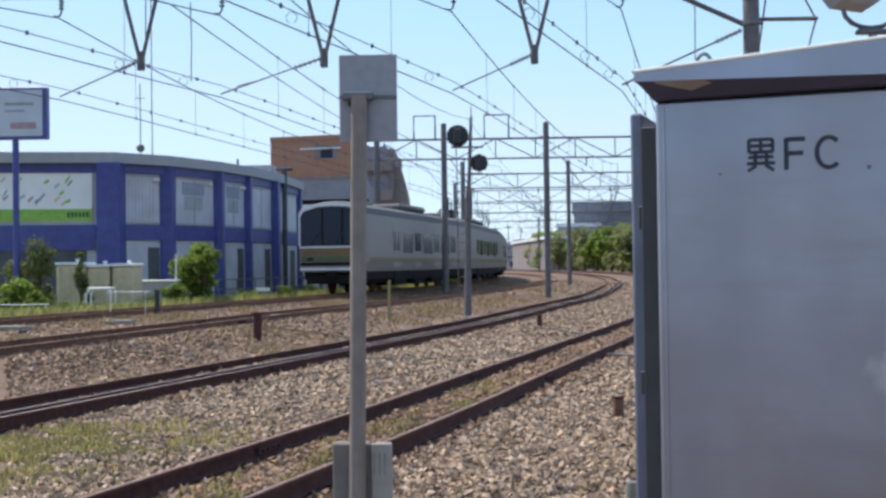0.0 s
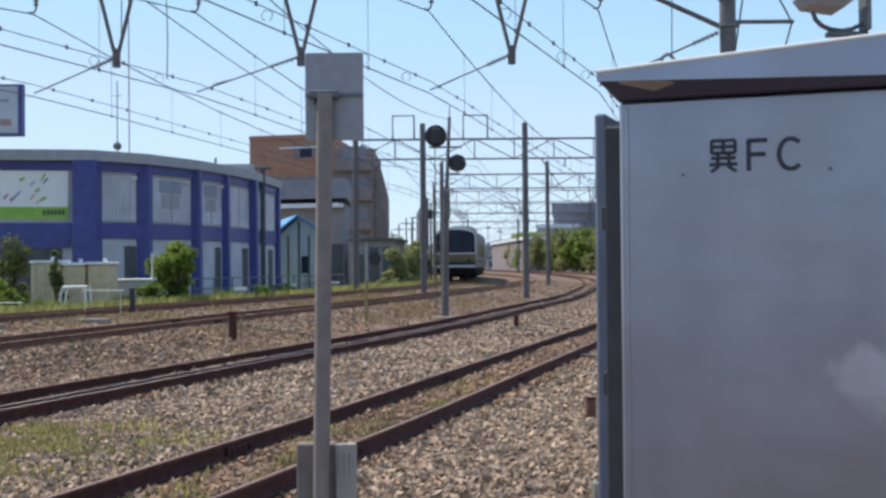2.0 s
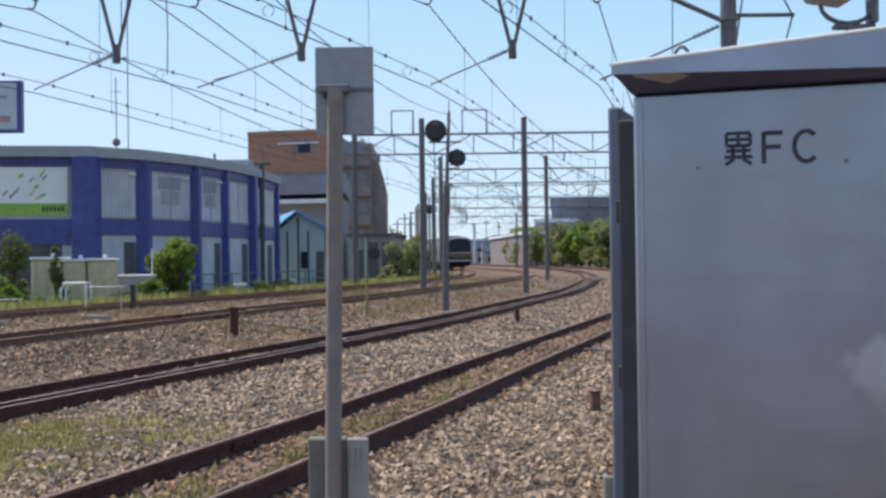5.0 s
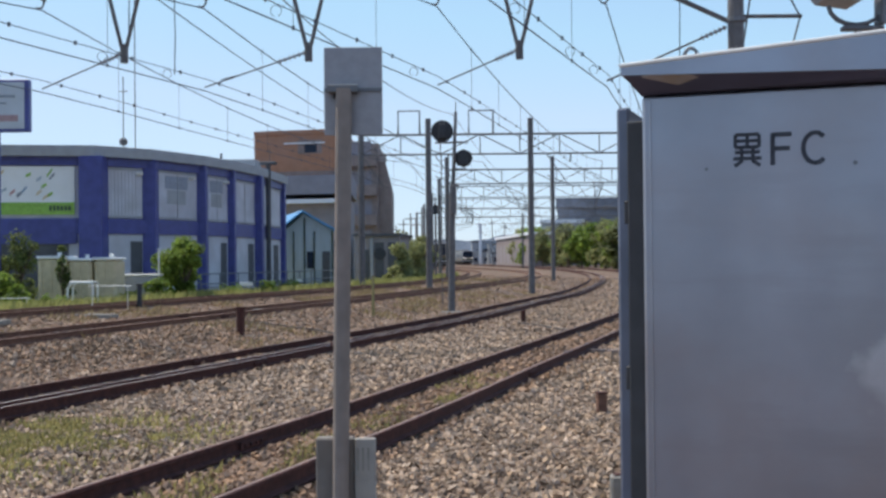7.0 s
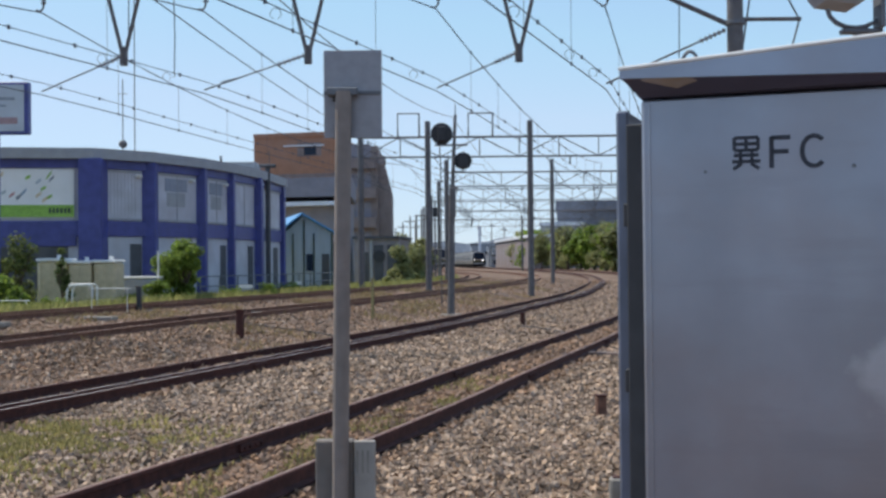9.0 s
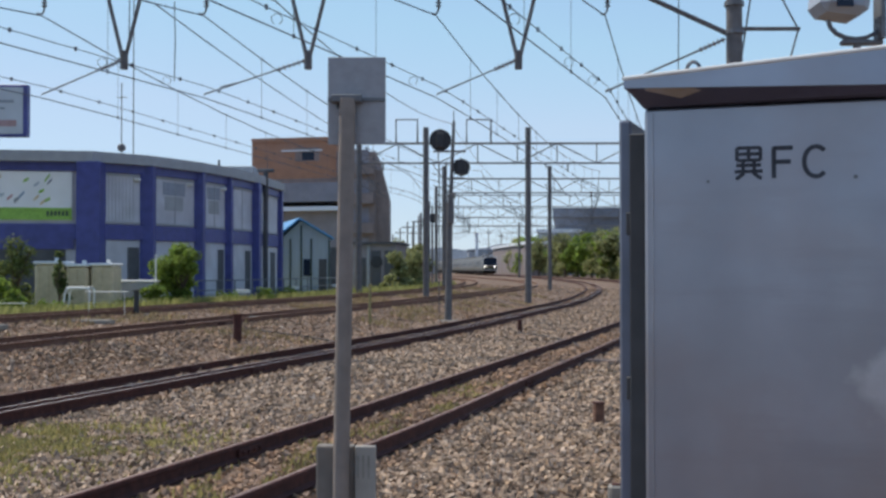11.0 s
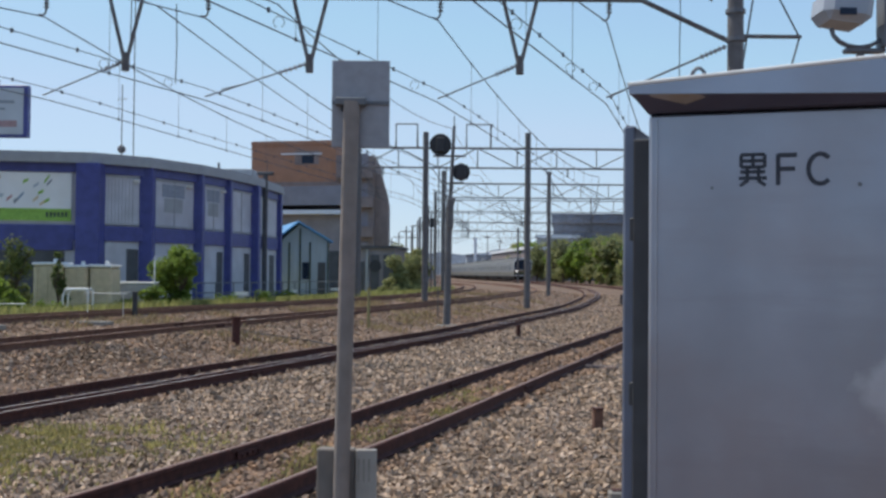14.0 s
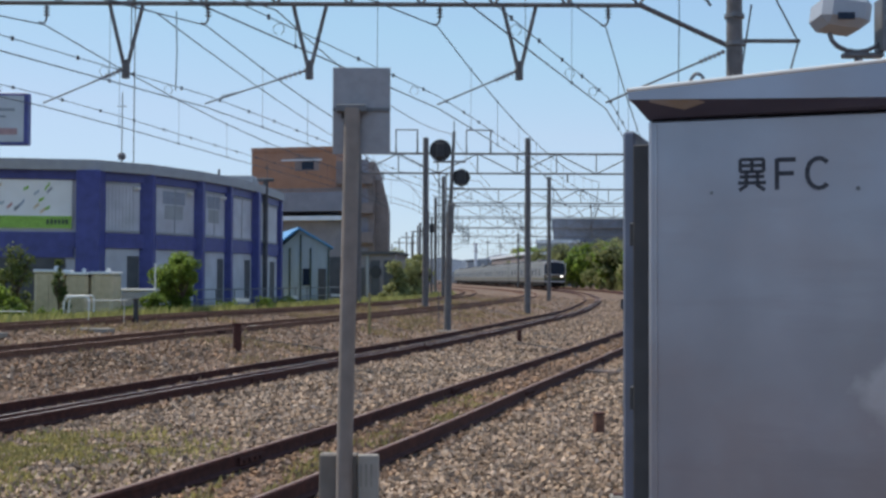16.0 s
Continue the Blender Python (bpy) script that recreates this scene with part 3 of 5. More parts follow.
def build_car(end, face):
    """A stainless suburban carriage 19.5 m long; end: it has a driver's cab at its y = 0 end, which faces -y."""
    car = thing("train_car", pose(0, 0, 0), "stainless steel commuter train carriage with orange and green band" if not end else "stainless steel commuter train cab car with dark windscreen", "train", "carriages of the train " + face)
    L = 19.5
    half = car_profile()
    prof = half + [(-x, z) for x, z in reversed(half[:-1])]
    bm = bmesh.new()
    ys = [0.0, 0.15, 0.45, L - 0.2, L] if end else [0.0, 0.2, L - 0.2, L]
    sc = {0.0: 0.97, 0.15: 0.99, L: 0.985}
    rings = []
    for y in ys:
        k = sc.get(y, 1.0)
        rings.append([bm.verts.new((x * k, y, 0.95 + (z - 0.95) * k)) for x, z in prof])
    for a, b in zip(rings, rings[1:]):
        for i in range(len(prof) - 1):
            bm.faces.new((a[i], a[i + 1], b[i + 1], b[i]))
        bm.faces.new((a[-1], a[0], b[0], b[-1]))
    bm.faces.new(rings[0]), bm.faces.new(rings[-1])
    for f in bm.faces:
        if f.calc_center_median().z > 3.45 and len(f.verts) == 4:
            f.material_index = 1
    body = part("body", bm, ["train_steel", "train_roof"], car)
    boxpart("underframe", "train_dark", car, -1.36, 1.36, 0.3, L - 0.3, 0.60, 1.0)
    boxpart("side_skirt", "train_dark", car, -1.40, 1.40, 4.4, L - 4.6, 0.55, 0.98)
    for i, y in enumerate((4.6, 8.2, 11.5)):
        boxpart("equipment_box", "train_dark", car, -1.3, 1.3, y, y + 2.2, 0.28, 0.66, bev=0.04)
    for y in (2.6, L - 3.0):
        bg = boxpart("bogie", "train_dark", car, -1.05, 1.05, y - 1.5, y + 1.5, 0.42, 0.72, bev=0.05)
        for dy in (-1.05, 1.05):
            for x in (-0.5675, 0.5675):
                rodpart("wheel", "rust", bg, (x - 0.06, y + dy, 0.43), (x + 0.06, y + dy, 0.43), 0.43, seg=16)
    # roof equipment
    boxpart("air_conditioner", "train_roof", car, -0.9, 0.9, 7.4, 12.0, 3.84, 4.16, bev=0.12)
    for y in (3.0, 15.5):
        boxpart("ventilator", "train_roof", car, -0.5, 0.5, y, y + 1.2, 3.84, 4.04, bev=0.06)
    for sx in (-1, 1):
        x0, x1 = (1.472, 1.482) if sx > 0 else (-1.482, -1.472)
        for y in ((3.4, 7.2, 11.0, 14.8) if not end else (3.9, 7.6, 11.3, 15.0)):
            d = boxpart("door", "train_steel", car, min(x0, x1 + 0), max(x0, x1), y, y + 1.3, 1.1, 2.98, bev=0.003)
            for k in (0.1, 0.7):
                boxpart("door_glass", "glass", d, x0 + 0.004 * sx, x1 + 0.006 * sx, y + k, y + k + 0.5, 1.85, 2.72)
        for y in ((5.1, 8.9, 12.7) if not end else (5.6, 9.3, 13.0)):
            boxpart("window", "glass", car, x0 - 0.02 * sx, x1, y, y + 1.75, 1.75, 2.70, bev=0.0)
        boxpart("stripe", "stripe_orange", car, x0 + 0.002 * sx, x1 + 0.002 * sx, 0.5, L - 0.25, 1.44, 1.54)
        boxpart("stripe", "stripe_green", car, x0 + 0.002 * sx, x1 + 0.002 * sx, 0.5, L - 0.25, 1.32, 1.435)
    if end:
        # the cab front, top to bottom: windscreen, white line, band, dark strip, pale beam
        f = boxpart("front_mask", "train_front", car, -1.44, 1.44, -0.06, 0.02, 0.98, 1.98, bev=0.03, label="front panel with a faded colour band")
        boxpart("front_line", "train_white", f, -1.40, 1.40, -0.075, -0.058, 1.955, 2.02)
        boxpart("front_band", "stripe_orange", f, -1.40, 1.40, -0.072, -0.058, 1.62, 1.93)
        boxpart("front_band", "stripe_green", f, -1.40, 1.40, -0.072, -0.058, 1.36, 1.61)
        boxpart("dark_strip", "train_dark", f, -1.40, 1.40, -0.070, -0.058, 1.20, 1.35)
        boxpart("front_beam", "train_white", f, -1.40, 1.40, -0.085, -0.058, 1.02, 1.11)
        bm = bmesh.new()
        lo = [(-1.37, 2.03), (1.37, 2.03), (1.37, 3.36), (1.25, 3.53), (0.6, 3.66), (-0.6, 3.66), (-1.25, 3.53), (-1.37, 3.36)]
        a = [bm.verts.new((x, -0.05, z)) for x, z in lo]
        b = [bm.verts.new((x, 0.03, z)) for x, z in lo]
        bm.faces.new(a), bm.faces.new(b)
        for i in range(8):
            bm.faces.new((a[i], a[(i + 1) % 8], b[(i + 1) % 8], b[i]))
        ws = part("windscreen", bm, "glass", car, "wide dark cab windscreen")
        for x in (-0.42, 0.46):
            boxpart("screen_pillar", "train_dark", ws, x - 0.035, x + 0.035, -0.062, -0.051, 2.05, 3.6)
        for x in (-0.9, 0.15):
            bm = bmesh.new()
            rod(bm, (x, -0.075, 2.08), (x + 0.35, -0.075, 2.65), 0.012, seg=5)
            part("wiper", bm, "black", ws)
        bm = bmesh.new()
        hood = [(-1.46, 2.0), (-1.46, 3.38), (-1.30, 3.63), (-0.7, 3.80), (0, 3.85), (0.7, 3.80), (1.30, 3.63), (1.46, 3.38), (1.46, 2.0)]
        inner = [(x * 0.96, z - (0.15 if z > 2.1 else 0.0)) for x, z in hood]
        rows = [[bm.verts.new((x, y, z)) for x, z in q] for y in (-0.10, 0.05) for q in (hood, inner)]
        n = len(hood)
        for i in range(n - 1):
            bm.faces.new((rows[0][i], rows[0][i + 1], rows[1][i + 1], rows[1][i]))
            bm.faces.new((rows[2][i], rows[2][i + 1], rows[3][i + 1], rows[3][i]))
            bm.faces.new((rows[0][i], rows[0][i + 1], rows[2][i + 1], rows[2][i]))
            bm.faces.new((rows[1][i], rows[1][i + 1], rows[3][i + 1], rows[3][i]))
        part("front_hood", bm, "train_white", car, "white rim round the cab front")
        boxpart("skirt", "train_dark", car, -1.2, 1.2, 0.0, 0.12, 0.45, 0.80, bev=0.04, label="dark obstacle deflector under the cab")
        boxpart("coupler", "train_dark", car, -0.2, 0.2, -0.35, 0.3, 0.72, 0.98, bev=0.04)
        for x in (-0.95, 0.95):
            boxpart("headlight" if face == "coming" else "tail_light", "headlight" if face == "coming" else "glass", car, x - 0.14, x + 0.14, -0.084, -0.070, 1.72 if face == "coming" else 1.42, 1.86 if face == "coming" else 1.54, bev=0.004)
    return car


def make_train(face, n):
    lead = build_car(True, face)
    cars = [lead]
    mid = build_car(False, face)
    cars.append(mid)
    for i in range(n - 2):
        cars.append(copy_thing(mid, pose(0, 0, -30)))
    return cars


GOING = make_train("going", 7)
COMING = make_train("coming", 8)


# ---- overhead line ----
def px_x(u, y):
    """Sideways place of a bearing u (0 to 1568 across the view) at depth y."""
    return (u - 784) / 2000 * y


def truss(bm, x0, x1, y, z0, z1, step, r=0.03):
    """Two chords with diagonals, along x."""
    rod(bm, (x0, y, z1), (x1, y, z1), 0.055 if y < 90 else 0.04, seg=6)
    rod(bm, (x0, y, z0), (x1, y, z0), 0.045 if y < 90 else 0.032, seg=6)
    n = max(2, int(round((x1 - x0) / step)))
    for i in range(n):
        a, b = x0 + (x1 - x0) * i / n, x0 + (x1 - x0) * (i + 1) / n
        rod(bm, (a, y, z1), (a, y, z0), r, seg=5)
        rod(bm, (a, y, z1 if i % 2 else z0), (b, y, z0 if i % 2 else z1), r, seg=5)


def insulator(bm, a, b, n=5, r=0.05):
    a, b = Vector(a), Vector(b)
    rod(bm, a, b, r * 0.4, seg=6)
    for i in range(n):
        p = a.lerp(b, (i + 0.5) / n)
        d = (b - a).normalized() * 0.012
        rod(bm, p - d, p + d, r, seg=8)


GANTRY_Y = 24.0
WIRE_X = [-8.5, -5.05, -0.1, 3.5]


def build_near_gantry():
    g = thing("overhead_line_gantry", pose(0, 0, 0), "grey steel overhead line gantry with V shaped hangers", "gantry", "overhead line gantries")
    y, zt = GANTRY_Y, 7.47
    gz = ground_z(6.25, y)
    col = rodpart("column", "mast", g, (6.25, y, gz - 0.1), (6.25, y, 9.6), 0.19, 0.16, 14)
    for z in (6.6, 7.2, 8.0):
        rodpart("collar", "steel", col, (6.25, y, z), (6.25, y, z + 0.09), 0.21, seg=14)
    rodpart("column", "mast", g, (-17.5, y, ground_z(-17.5, y) - 0.1), (-17.5, y, 9.2), 0.19, 0.16, 14)
    bm = bmesh.new()
    rod(bm, (-17.5, y, zt), (4.3, y, zt), 0.05, seg=8)
    rod(bm, (-17.5, y, zt + 1.0), (6.2, y, zt + 1.0), 0.06, seg=8)
    for i in range(15):
        a = -17.5 + i * 1.55
        rod(bm, (a, y, zt), (a + 0.78, y, zt + 1.0), 0.03, seg=5)
        rod(bm, (a + 0.78, y, zt + 1.0), (a + 1.55, y, zt), 0.03, seg=5)
    part("beam", bm, "mast", g)
    rodpart("brace", "mast", g, (4.25, y, zt), (6.1, y, 6.62), 0.055, seg=8)
    rodpart("side_arm", "mast", g, (6.25, y, 6.72), (7.65, y, 6.72), 0.045, seg=8)
    rodpart("tie", "mast", g, (7.15, y, 7.6), (7.6, y, 6.74), 0.02, seg=6)
    rodpart("tie", "mast", g, (7.62, y, 6.72), (7.42, y, 6.0), 0.02, seg=6)
    rodpart("tie", "mast", g, (6.4, y, 6.1), (6.62, y, 7.5), 0.02, seg=6)
    for k, x in enumerate((-6.75, -2.83, 1.65)):
        bm = bmesh.new()
        rod(bm, (x - 0.36, y, zt), (x - 0.03, y, 6.1), 0.042, seg=8)
        rod(bm, (x + 0.36, y, zt), (x + 0.03, y, 6.1), 0.042, seg=8)
        rod(bm, (x, y, 6.25), (x, y, 5.86), 0.085, seg=10)
        h = part("v_hanger", bm, "mast", g)
        bm = bmesh.new()
        e = Vector((WIRE_X[k], y, 5.32))
        s = Vector((x - 0.05, y, 6.05))
        m = s.lerp(e, 0.28)
        insulator(bm, s, m, 6, 0.055)
        part("insulator", bm, "insul", h)
        bm = bmesh.new()
        rod(bm, m, e, 0.016, seg=6)
        rod(bm, s.lerp(e, 0.62), e + Vector((0.35, 0, 0.16)), 0.012, seg=6)
        part("pull_off_arm", bm, "mast", h)
    bm = bmesh.new()
    s, e = Vector((6.05, y, 6.5)), Vector((3.5, y, 5.38))
    m = s.lerp(e, 0.22)
    insulator(bm, s, m, 6, 0.055)
    part("insulator", bm, "insul", g)
    rodpart("pull_off_arm", "mast", g, m, e, 0.022, seg=6)
    for x in WIRE_X:
        bm = bmesh.new()
        insulator(bm, (x + 0.05, y, zt), (x + 0.05, y, zt - 0.3), 4, 0.06)
        hook = [(x + 0.05 - 0.1 * (1 - math.cos(a)), y, zt - 0.3 - 0.14 * math.sin(a)) for a in (0, 0.5, 1.0, 1.6, 2.2)]
        tube(bm, hook, 0.022)
        part("suspension_hook", bm, "mast", g)


def build_far_gantry(y, xl, xr, z, mast_top, xm=None, frames=()):
    g = thing("overhead_line_gantry", pose(0, 0, 0), "grey truss gantry carrying the overhead line over the tracks", "gantry", "overhead line gantries")
    for x in [xl, xr] + ([xm] if xm is not None else []):
        rodpart("column", "mast", g, (x, y, ground_z(x, y) - 0.1), (x, y, mast_top), 0.165 if y < 60 else 0.15, 0.14, 12)
    bm = bmesh.new()
    truss(bm, xl, max(xr, px_x(1130, y)), y, z - 1.0, z, 1.9)
    part("truss_beam", bm, "mast", g)
    for x0, x1, h in frames:
        bm = bmesh.new()
        tube(bm, [(x0, y, z), (x0, y, z + h), (x1, y, z + h), (x1, y, z)], 0.05)
        part("wire_frame", bm, "mast", g)
    for line in TRACKS:
        x = line.at(y)
        if xl < x < xr + 8:
            bm = bmesh.new()
            insulator(bm, (x, y, z - 1.0), (x, y, z - 1.4), 4, 0.07)
            rod(bm, (x - 1.2, y, z - 1.05), (x - 0.1, y, z - 2.6), 0.025, seg=5)
            rod(bm, (x - 1.2, y, z - 2.1), (x + 0.2, y, z - 2.7), 0.025, seg=5)
            part("wire_support", bm, "mast", g)


def sag(a, b, drop, n):
    a, b = Vector(a), Vector(b)
    return [a.lerp(b, i / n) - Vector((0, 0, drop * 4 * (i / n) * (1 - i / n))) for i in range(n + 1)]


def build_wires():
    far = [57.0, 80.0, 101.0, 122.0, 146.0, 175.0]
    for k, line in enumerate((T4, T3, T2, T1)):
        w = thing("overhead_wire", pose(0, 0, 0), "thin dark overhead contact and carrier wires with clips", "overhead wire", "overhead wires")
        pts = [(WIRE_X[k] - 11.0, -8.0)] + [(WIRE_X[k], 24.0), ((-1.7, 2.0, 8.0, 11.4)[k], 57.0)] + [(line.at(y), y) for y in far[1:]]
        con, car, clip, aux, drop = (bmesh.new() for _ in range(5))
        lows, highs, n = [], [], 10
        for (xa, ya), (xb, yb) in zip(pts, pts[1:]):
            za, zb = (7.0 if v == 24 else 6.55 if v > 24 else 6.9 for v in (ya, yb))
            c = sag((xa, ya, 5.28), (xb, yb, 5.25), 0.03, n)
            m = sag((xa, ya, za), (xb, yb, zb), 0.75, n)
            lows += c if not lows else c[1:]
            highs += m if not highs else m[1:]
            if ya < 150:
                for i in range(1, n):
                    rod(drop, c[i], m[i], 0.005 if ya < 60 else 0.012, seg=4)
                    for q in (c[i], m[i]):
                        rod(clip, q - Vector((0, 0, 0.03)), q + Vector((0, 0, 0.035)), 0.022, seg=6)
        near = [q for q in lows if q.y < 123]
        upper = [q + Vector((0.05, 0, 0.24)) for q in near]
        tube(con, lows, 0.012, 5)
        tube(car, highs, 0.014, 5)
        tube(aux, upper, 0.009, 5)
        for p, q in zip(upper, upper[1:]):
            for f in (0.2, 0.7):
                e = p.lerp(q, f)
                rod(clip, e - Vector((0, 0, 0.035)), e + Vector((0, 0, 0.035)), 0.026, seg=6)
        loops = bmesh.new()
        for f, z in ((0.12, 5.42), (0.3, 5.42), (0.62, 5.42)):
            for (xa, ya), (xb, yb) in zip(pts[:3], pts[1:3]):
                if yb < 30:
                    f = 1 - f * 0.35
                x, y = xa + (xb - xa) * f, ya + (yb - ya) * f
                tube(loops, [(x + 0.085 * math.cos(a), y, z - 0.03 + 0.085 * math.sin(a)) for a in np.linspace(-1.2, 4.4, 11)], 0.006, 4)
        tagged(part("wire_loop", loops, "wire", w), kind="stuff")
        tagged(part("dropper", drop, "wire", w), kind="stuff")
        part("contact_wire", con, "wire", w)
        part("carrier_wire", car, "wire", w)
        part("auxiliary_wire", aux, "wire", w)
        tagged(part("clip", clip, "wire", w), kind="stuff")
    # feeders high along the line
    for k, (x0, z0, x1, z1) in enumerate(((-6.1, 7.26, -4.1, 8.85), (-3.53, 7.32, 0.46, 9.78))):
        w = thing("feeder_wire", pose(0, 0, 0), "long dark feeder wire hung beside the overhead line", "overhead wire", "feeder wires")
        bm = bmesh.new()
        tube(bm, sag((x0 - 11, -8, z0 - 0.2), (x0, 24, z0), 0.5, 10) + sag((x0, 24, z0), (x1, 57, z1 - 0.8), 0.18 if k == 0 else 0.5, 10)[1:] + sag((x1, 57, z1 - 0.8), (x1 + 5, 101, z1 - 0.8), 0.3, 6)[1:], 0.015, 5)
        part("wire", bm, "wire", w)
    # dropper leads and coiled jumpers at the near gantry
    for x, z0, z1 in ((-6.65, 9.0, 6.3), (-5.68, 7.3, 5.6), (5.05, 9.0, 5.6)):
        w = thing("jumper_wire", pose(0, 0, 0), "thin hanging jumper wire at the gantry", "overhead wire", "jumper wires")
        bm = bmesh.new()
        tube(bm, [(x, 24, z0), (x + 0.02, 24, (z0 + z1) / 2), (x, 24.0, z1)], 0.012, 5)
        part("wire", bm, "wire", w)


def build_signal():
    y = 38.0
    s = thing("signal_mast", pose(0.23, y, ground_z(0.23, y)), "dark railway signal mast with round backing discs seen from behind", "railway signal")
    rodpart("mast", "mast", s, (0, 0, -0.1), (0.06, 0, 4.0), 0.125, 0.10, 12)
    rodpart("upper_mast", "mast", s, (0.08, 0, 4.0), (0.2, 0, 6.75), 0.07, 0.05, 10)
    rodpart("finial", "mast", s, (0.2, 0, 6.75), (0.2, 0, 7.1), 0.02, seg=6)
    a = rodpart("signal_disc", "black", s, (-0.26, 0.02, 6.12), (-0.26, 0.07, 6.12), 0.37, seg=28, label="round black signal backing disc")
    boxpart("lamp_housing", "black", a, -0.40, -0.12, -0.14, 0.02, 5.85, 6.36, bev=0.03)
    rodpart("hood", "black", a, (-0.26, 0.07, 6.2), (-0.26, 0.28, 6.2), 0.09, seg=12)
    b = rodpart("signal_disc", "black", s, (0.45, 0.02, 5.2), (0.45, 0.07, 5.2), 0.31, seg=8, label="eight sided black signal backing plate")
    boxpart("lamp_housing", "black", b, 0.28, 0.60, -0.16, 0.02, 4.95, 5.45, bev=0.03)
    boxpart("bracket", "mast", s, -0.5, 0.6, -0.05, 0.02, 5.70, 5.76)
    boxpart("bracket", "mast", s, 0.05, 0.55, -0.05, 0.02, 4.8, 4.86)
    boxpart("relay_box", "mast", s, -0.02, 0.20, -0.2, 0.0, 3.3, 4.3, bev=0.03)
    ladder = bmesh.new()
    for x in (-0.30, -0.05):
        rod(ladder, (x, 0.15, 0.3), (x, 0.15, 5.4), 0.018, seg=5)
    for i in range(17):
        rod(ladder, (-0.30, 0.15, 0.5 + i * 0.29), (-0.05, 0.15, 0.5 + i * 0.29), 0.012, seg=5)
    part("ladder", ladder, "mast", s)
    boxpart("footing", "concrete", s, -0.35, 0.35, -0.35, 0.35, -0.2, 0.06, bev=0.03)
    for x, yy, z, r in ((-0.65, 84.0, 6.2, 0.075), (-1.45, 97.0, 6.4, 0.10)):
        m = thing("signal_pole", pose(x, yy, ground_z(x, yy)), "slim dark lineside pole with a small signal", "railway signal", "lineside poles")
        rodpart("pole", "mast", m, (0, 0, -0.1), (0, 0, z), r, r * 0.8, 10)
        boxpart("lamp_box", "black", m, -0.16, 0.16, -0.2, 0.05, z - 1.3, z - 0.6, bev=0.05)


def build_posts():
    for x, y, h, r, mat, lab in ((-4.5, 25.0, 0.60, 0.10, "rust", "short rusty brown marker post between tracks"),
                                 (-8.95, 33.2, 0.72, 0.085, "black", "short black marker post in ballast"),
                                 (-2.1, 33.3, 1.15, 0.045, "yellow", "slim faded yellow marker post"),
                                 (2.2, 31.7, 0.32, 0.07, "rust", "low rusty peg beside the rail"),
                                 (10.6, 66, 0.6, 0.08, "black", "short dark lineside marker post")):
        p = thing("marker_post", pose(x, y, ground_z(x, y)), lab, "marker post", "marker posts")
        rodpart("post", mat, p, (0, 0, -0.08), (0, 0, h), r, r * 0.9, 8)
        boxpart("cap", mat, p, -r * 1.15, r * 1.15, -r * 1.15, r * 1.15, h, h + 0.03, bev=0.008)
    p = thing("cable_box", pose(1.78, 12.8, ground_z(1.78, 12.8), 0, 0, 12), "small grimy brown cable box on a stub in ballast", "cable box")
    boxpart("housing", "rust_brown", p, -0.055, 0.055, -0.05, 0.05, 0.02, 0.25, bev=0.012)
    boxpart("lid", "rust", p, -0.06, 0.06, -0.055, 0.055, 0.25, 0.27, bev=0.004)
    boxpart("stub", "rust", p, -0.03, 0.03, -0.03, 0.03, -0.1, 0.02)
    # low white pipe rails in the grass
    for x0, x1, y, h in ((-9.9, -8.9, 31.8, 0.72), (-13.4, -12.0, 32.5, 0.5)):
        r = thing("pipe_rail", pose(0, 0, 0), "low white pipe rail standing in the verge", "pipe rail", "pipe rails")
        g = ground_z(x0, y)
        for x in (x0, x1):
            rodpart("post", "white", r, (x, y, g - 0.05), (x, y, g + h), 0.010, seg=6)
        rodpart("rail", "white", r, (x0 - 0.1, y, g + h), (x1 + 0.1, y, g + h), 0.012, seg=6)
    # cable trough lids by the third track
    for x, y, a in ((-9.1, 29.6, -14), (-10.6, 26.2, -14), (-5.9, 33.6, -16)):
        c = thing("trough_lid", pose(x, y, ground_z(x, y) + 0.02, 0, 0, a), "pale concrete cable trough lid on the ballast", "trough lid", "trough lids")
        boxpart("lid", "concrete", c, -0.55, 0.55, -0.16, 0.16, -0.06, 0.06, bev=0.012)


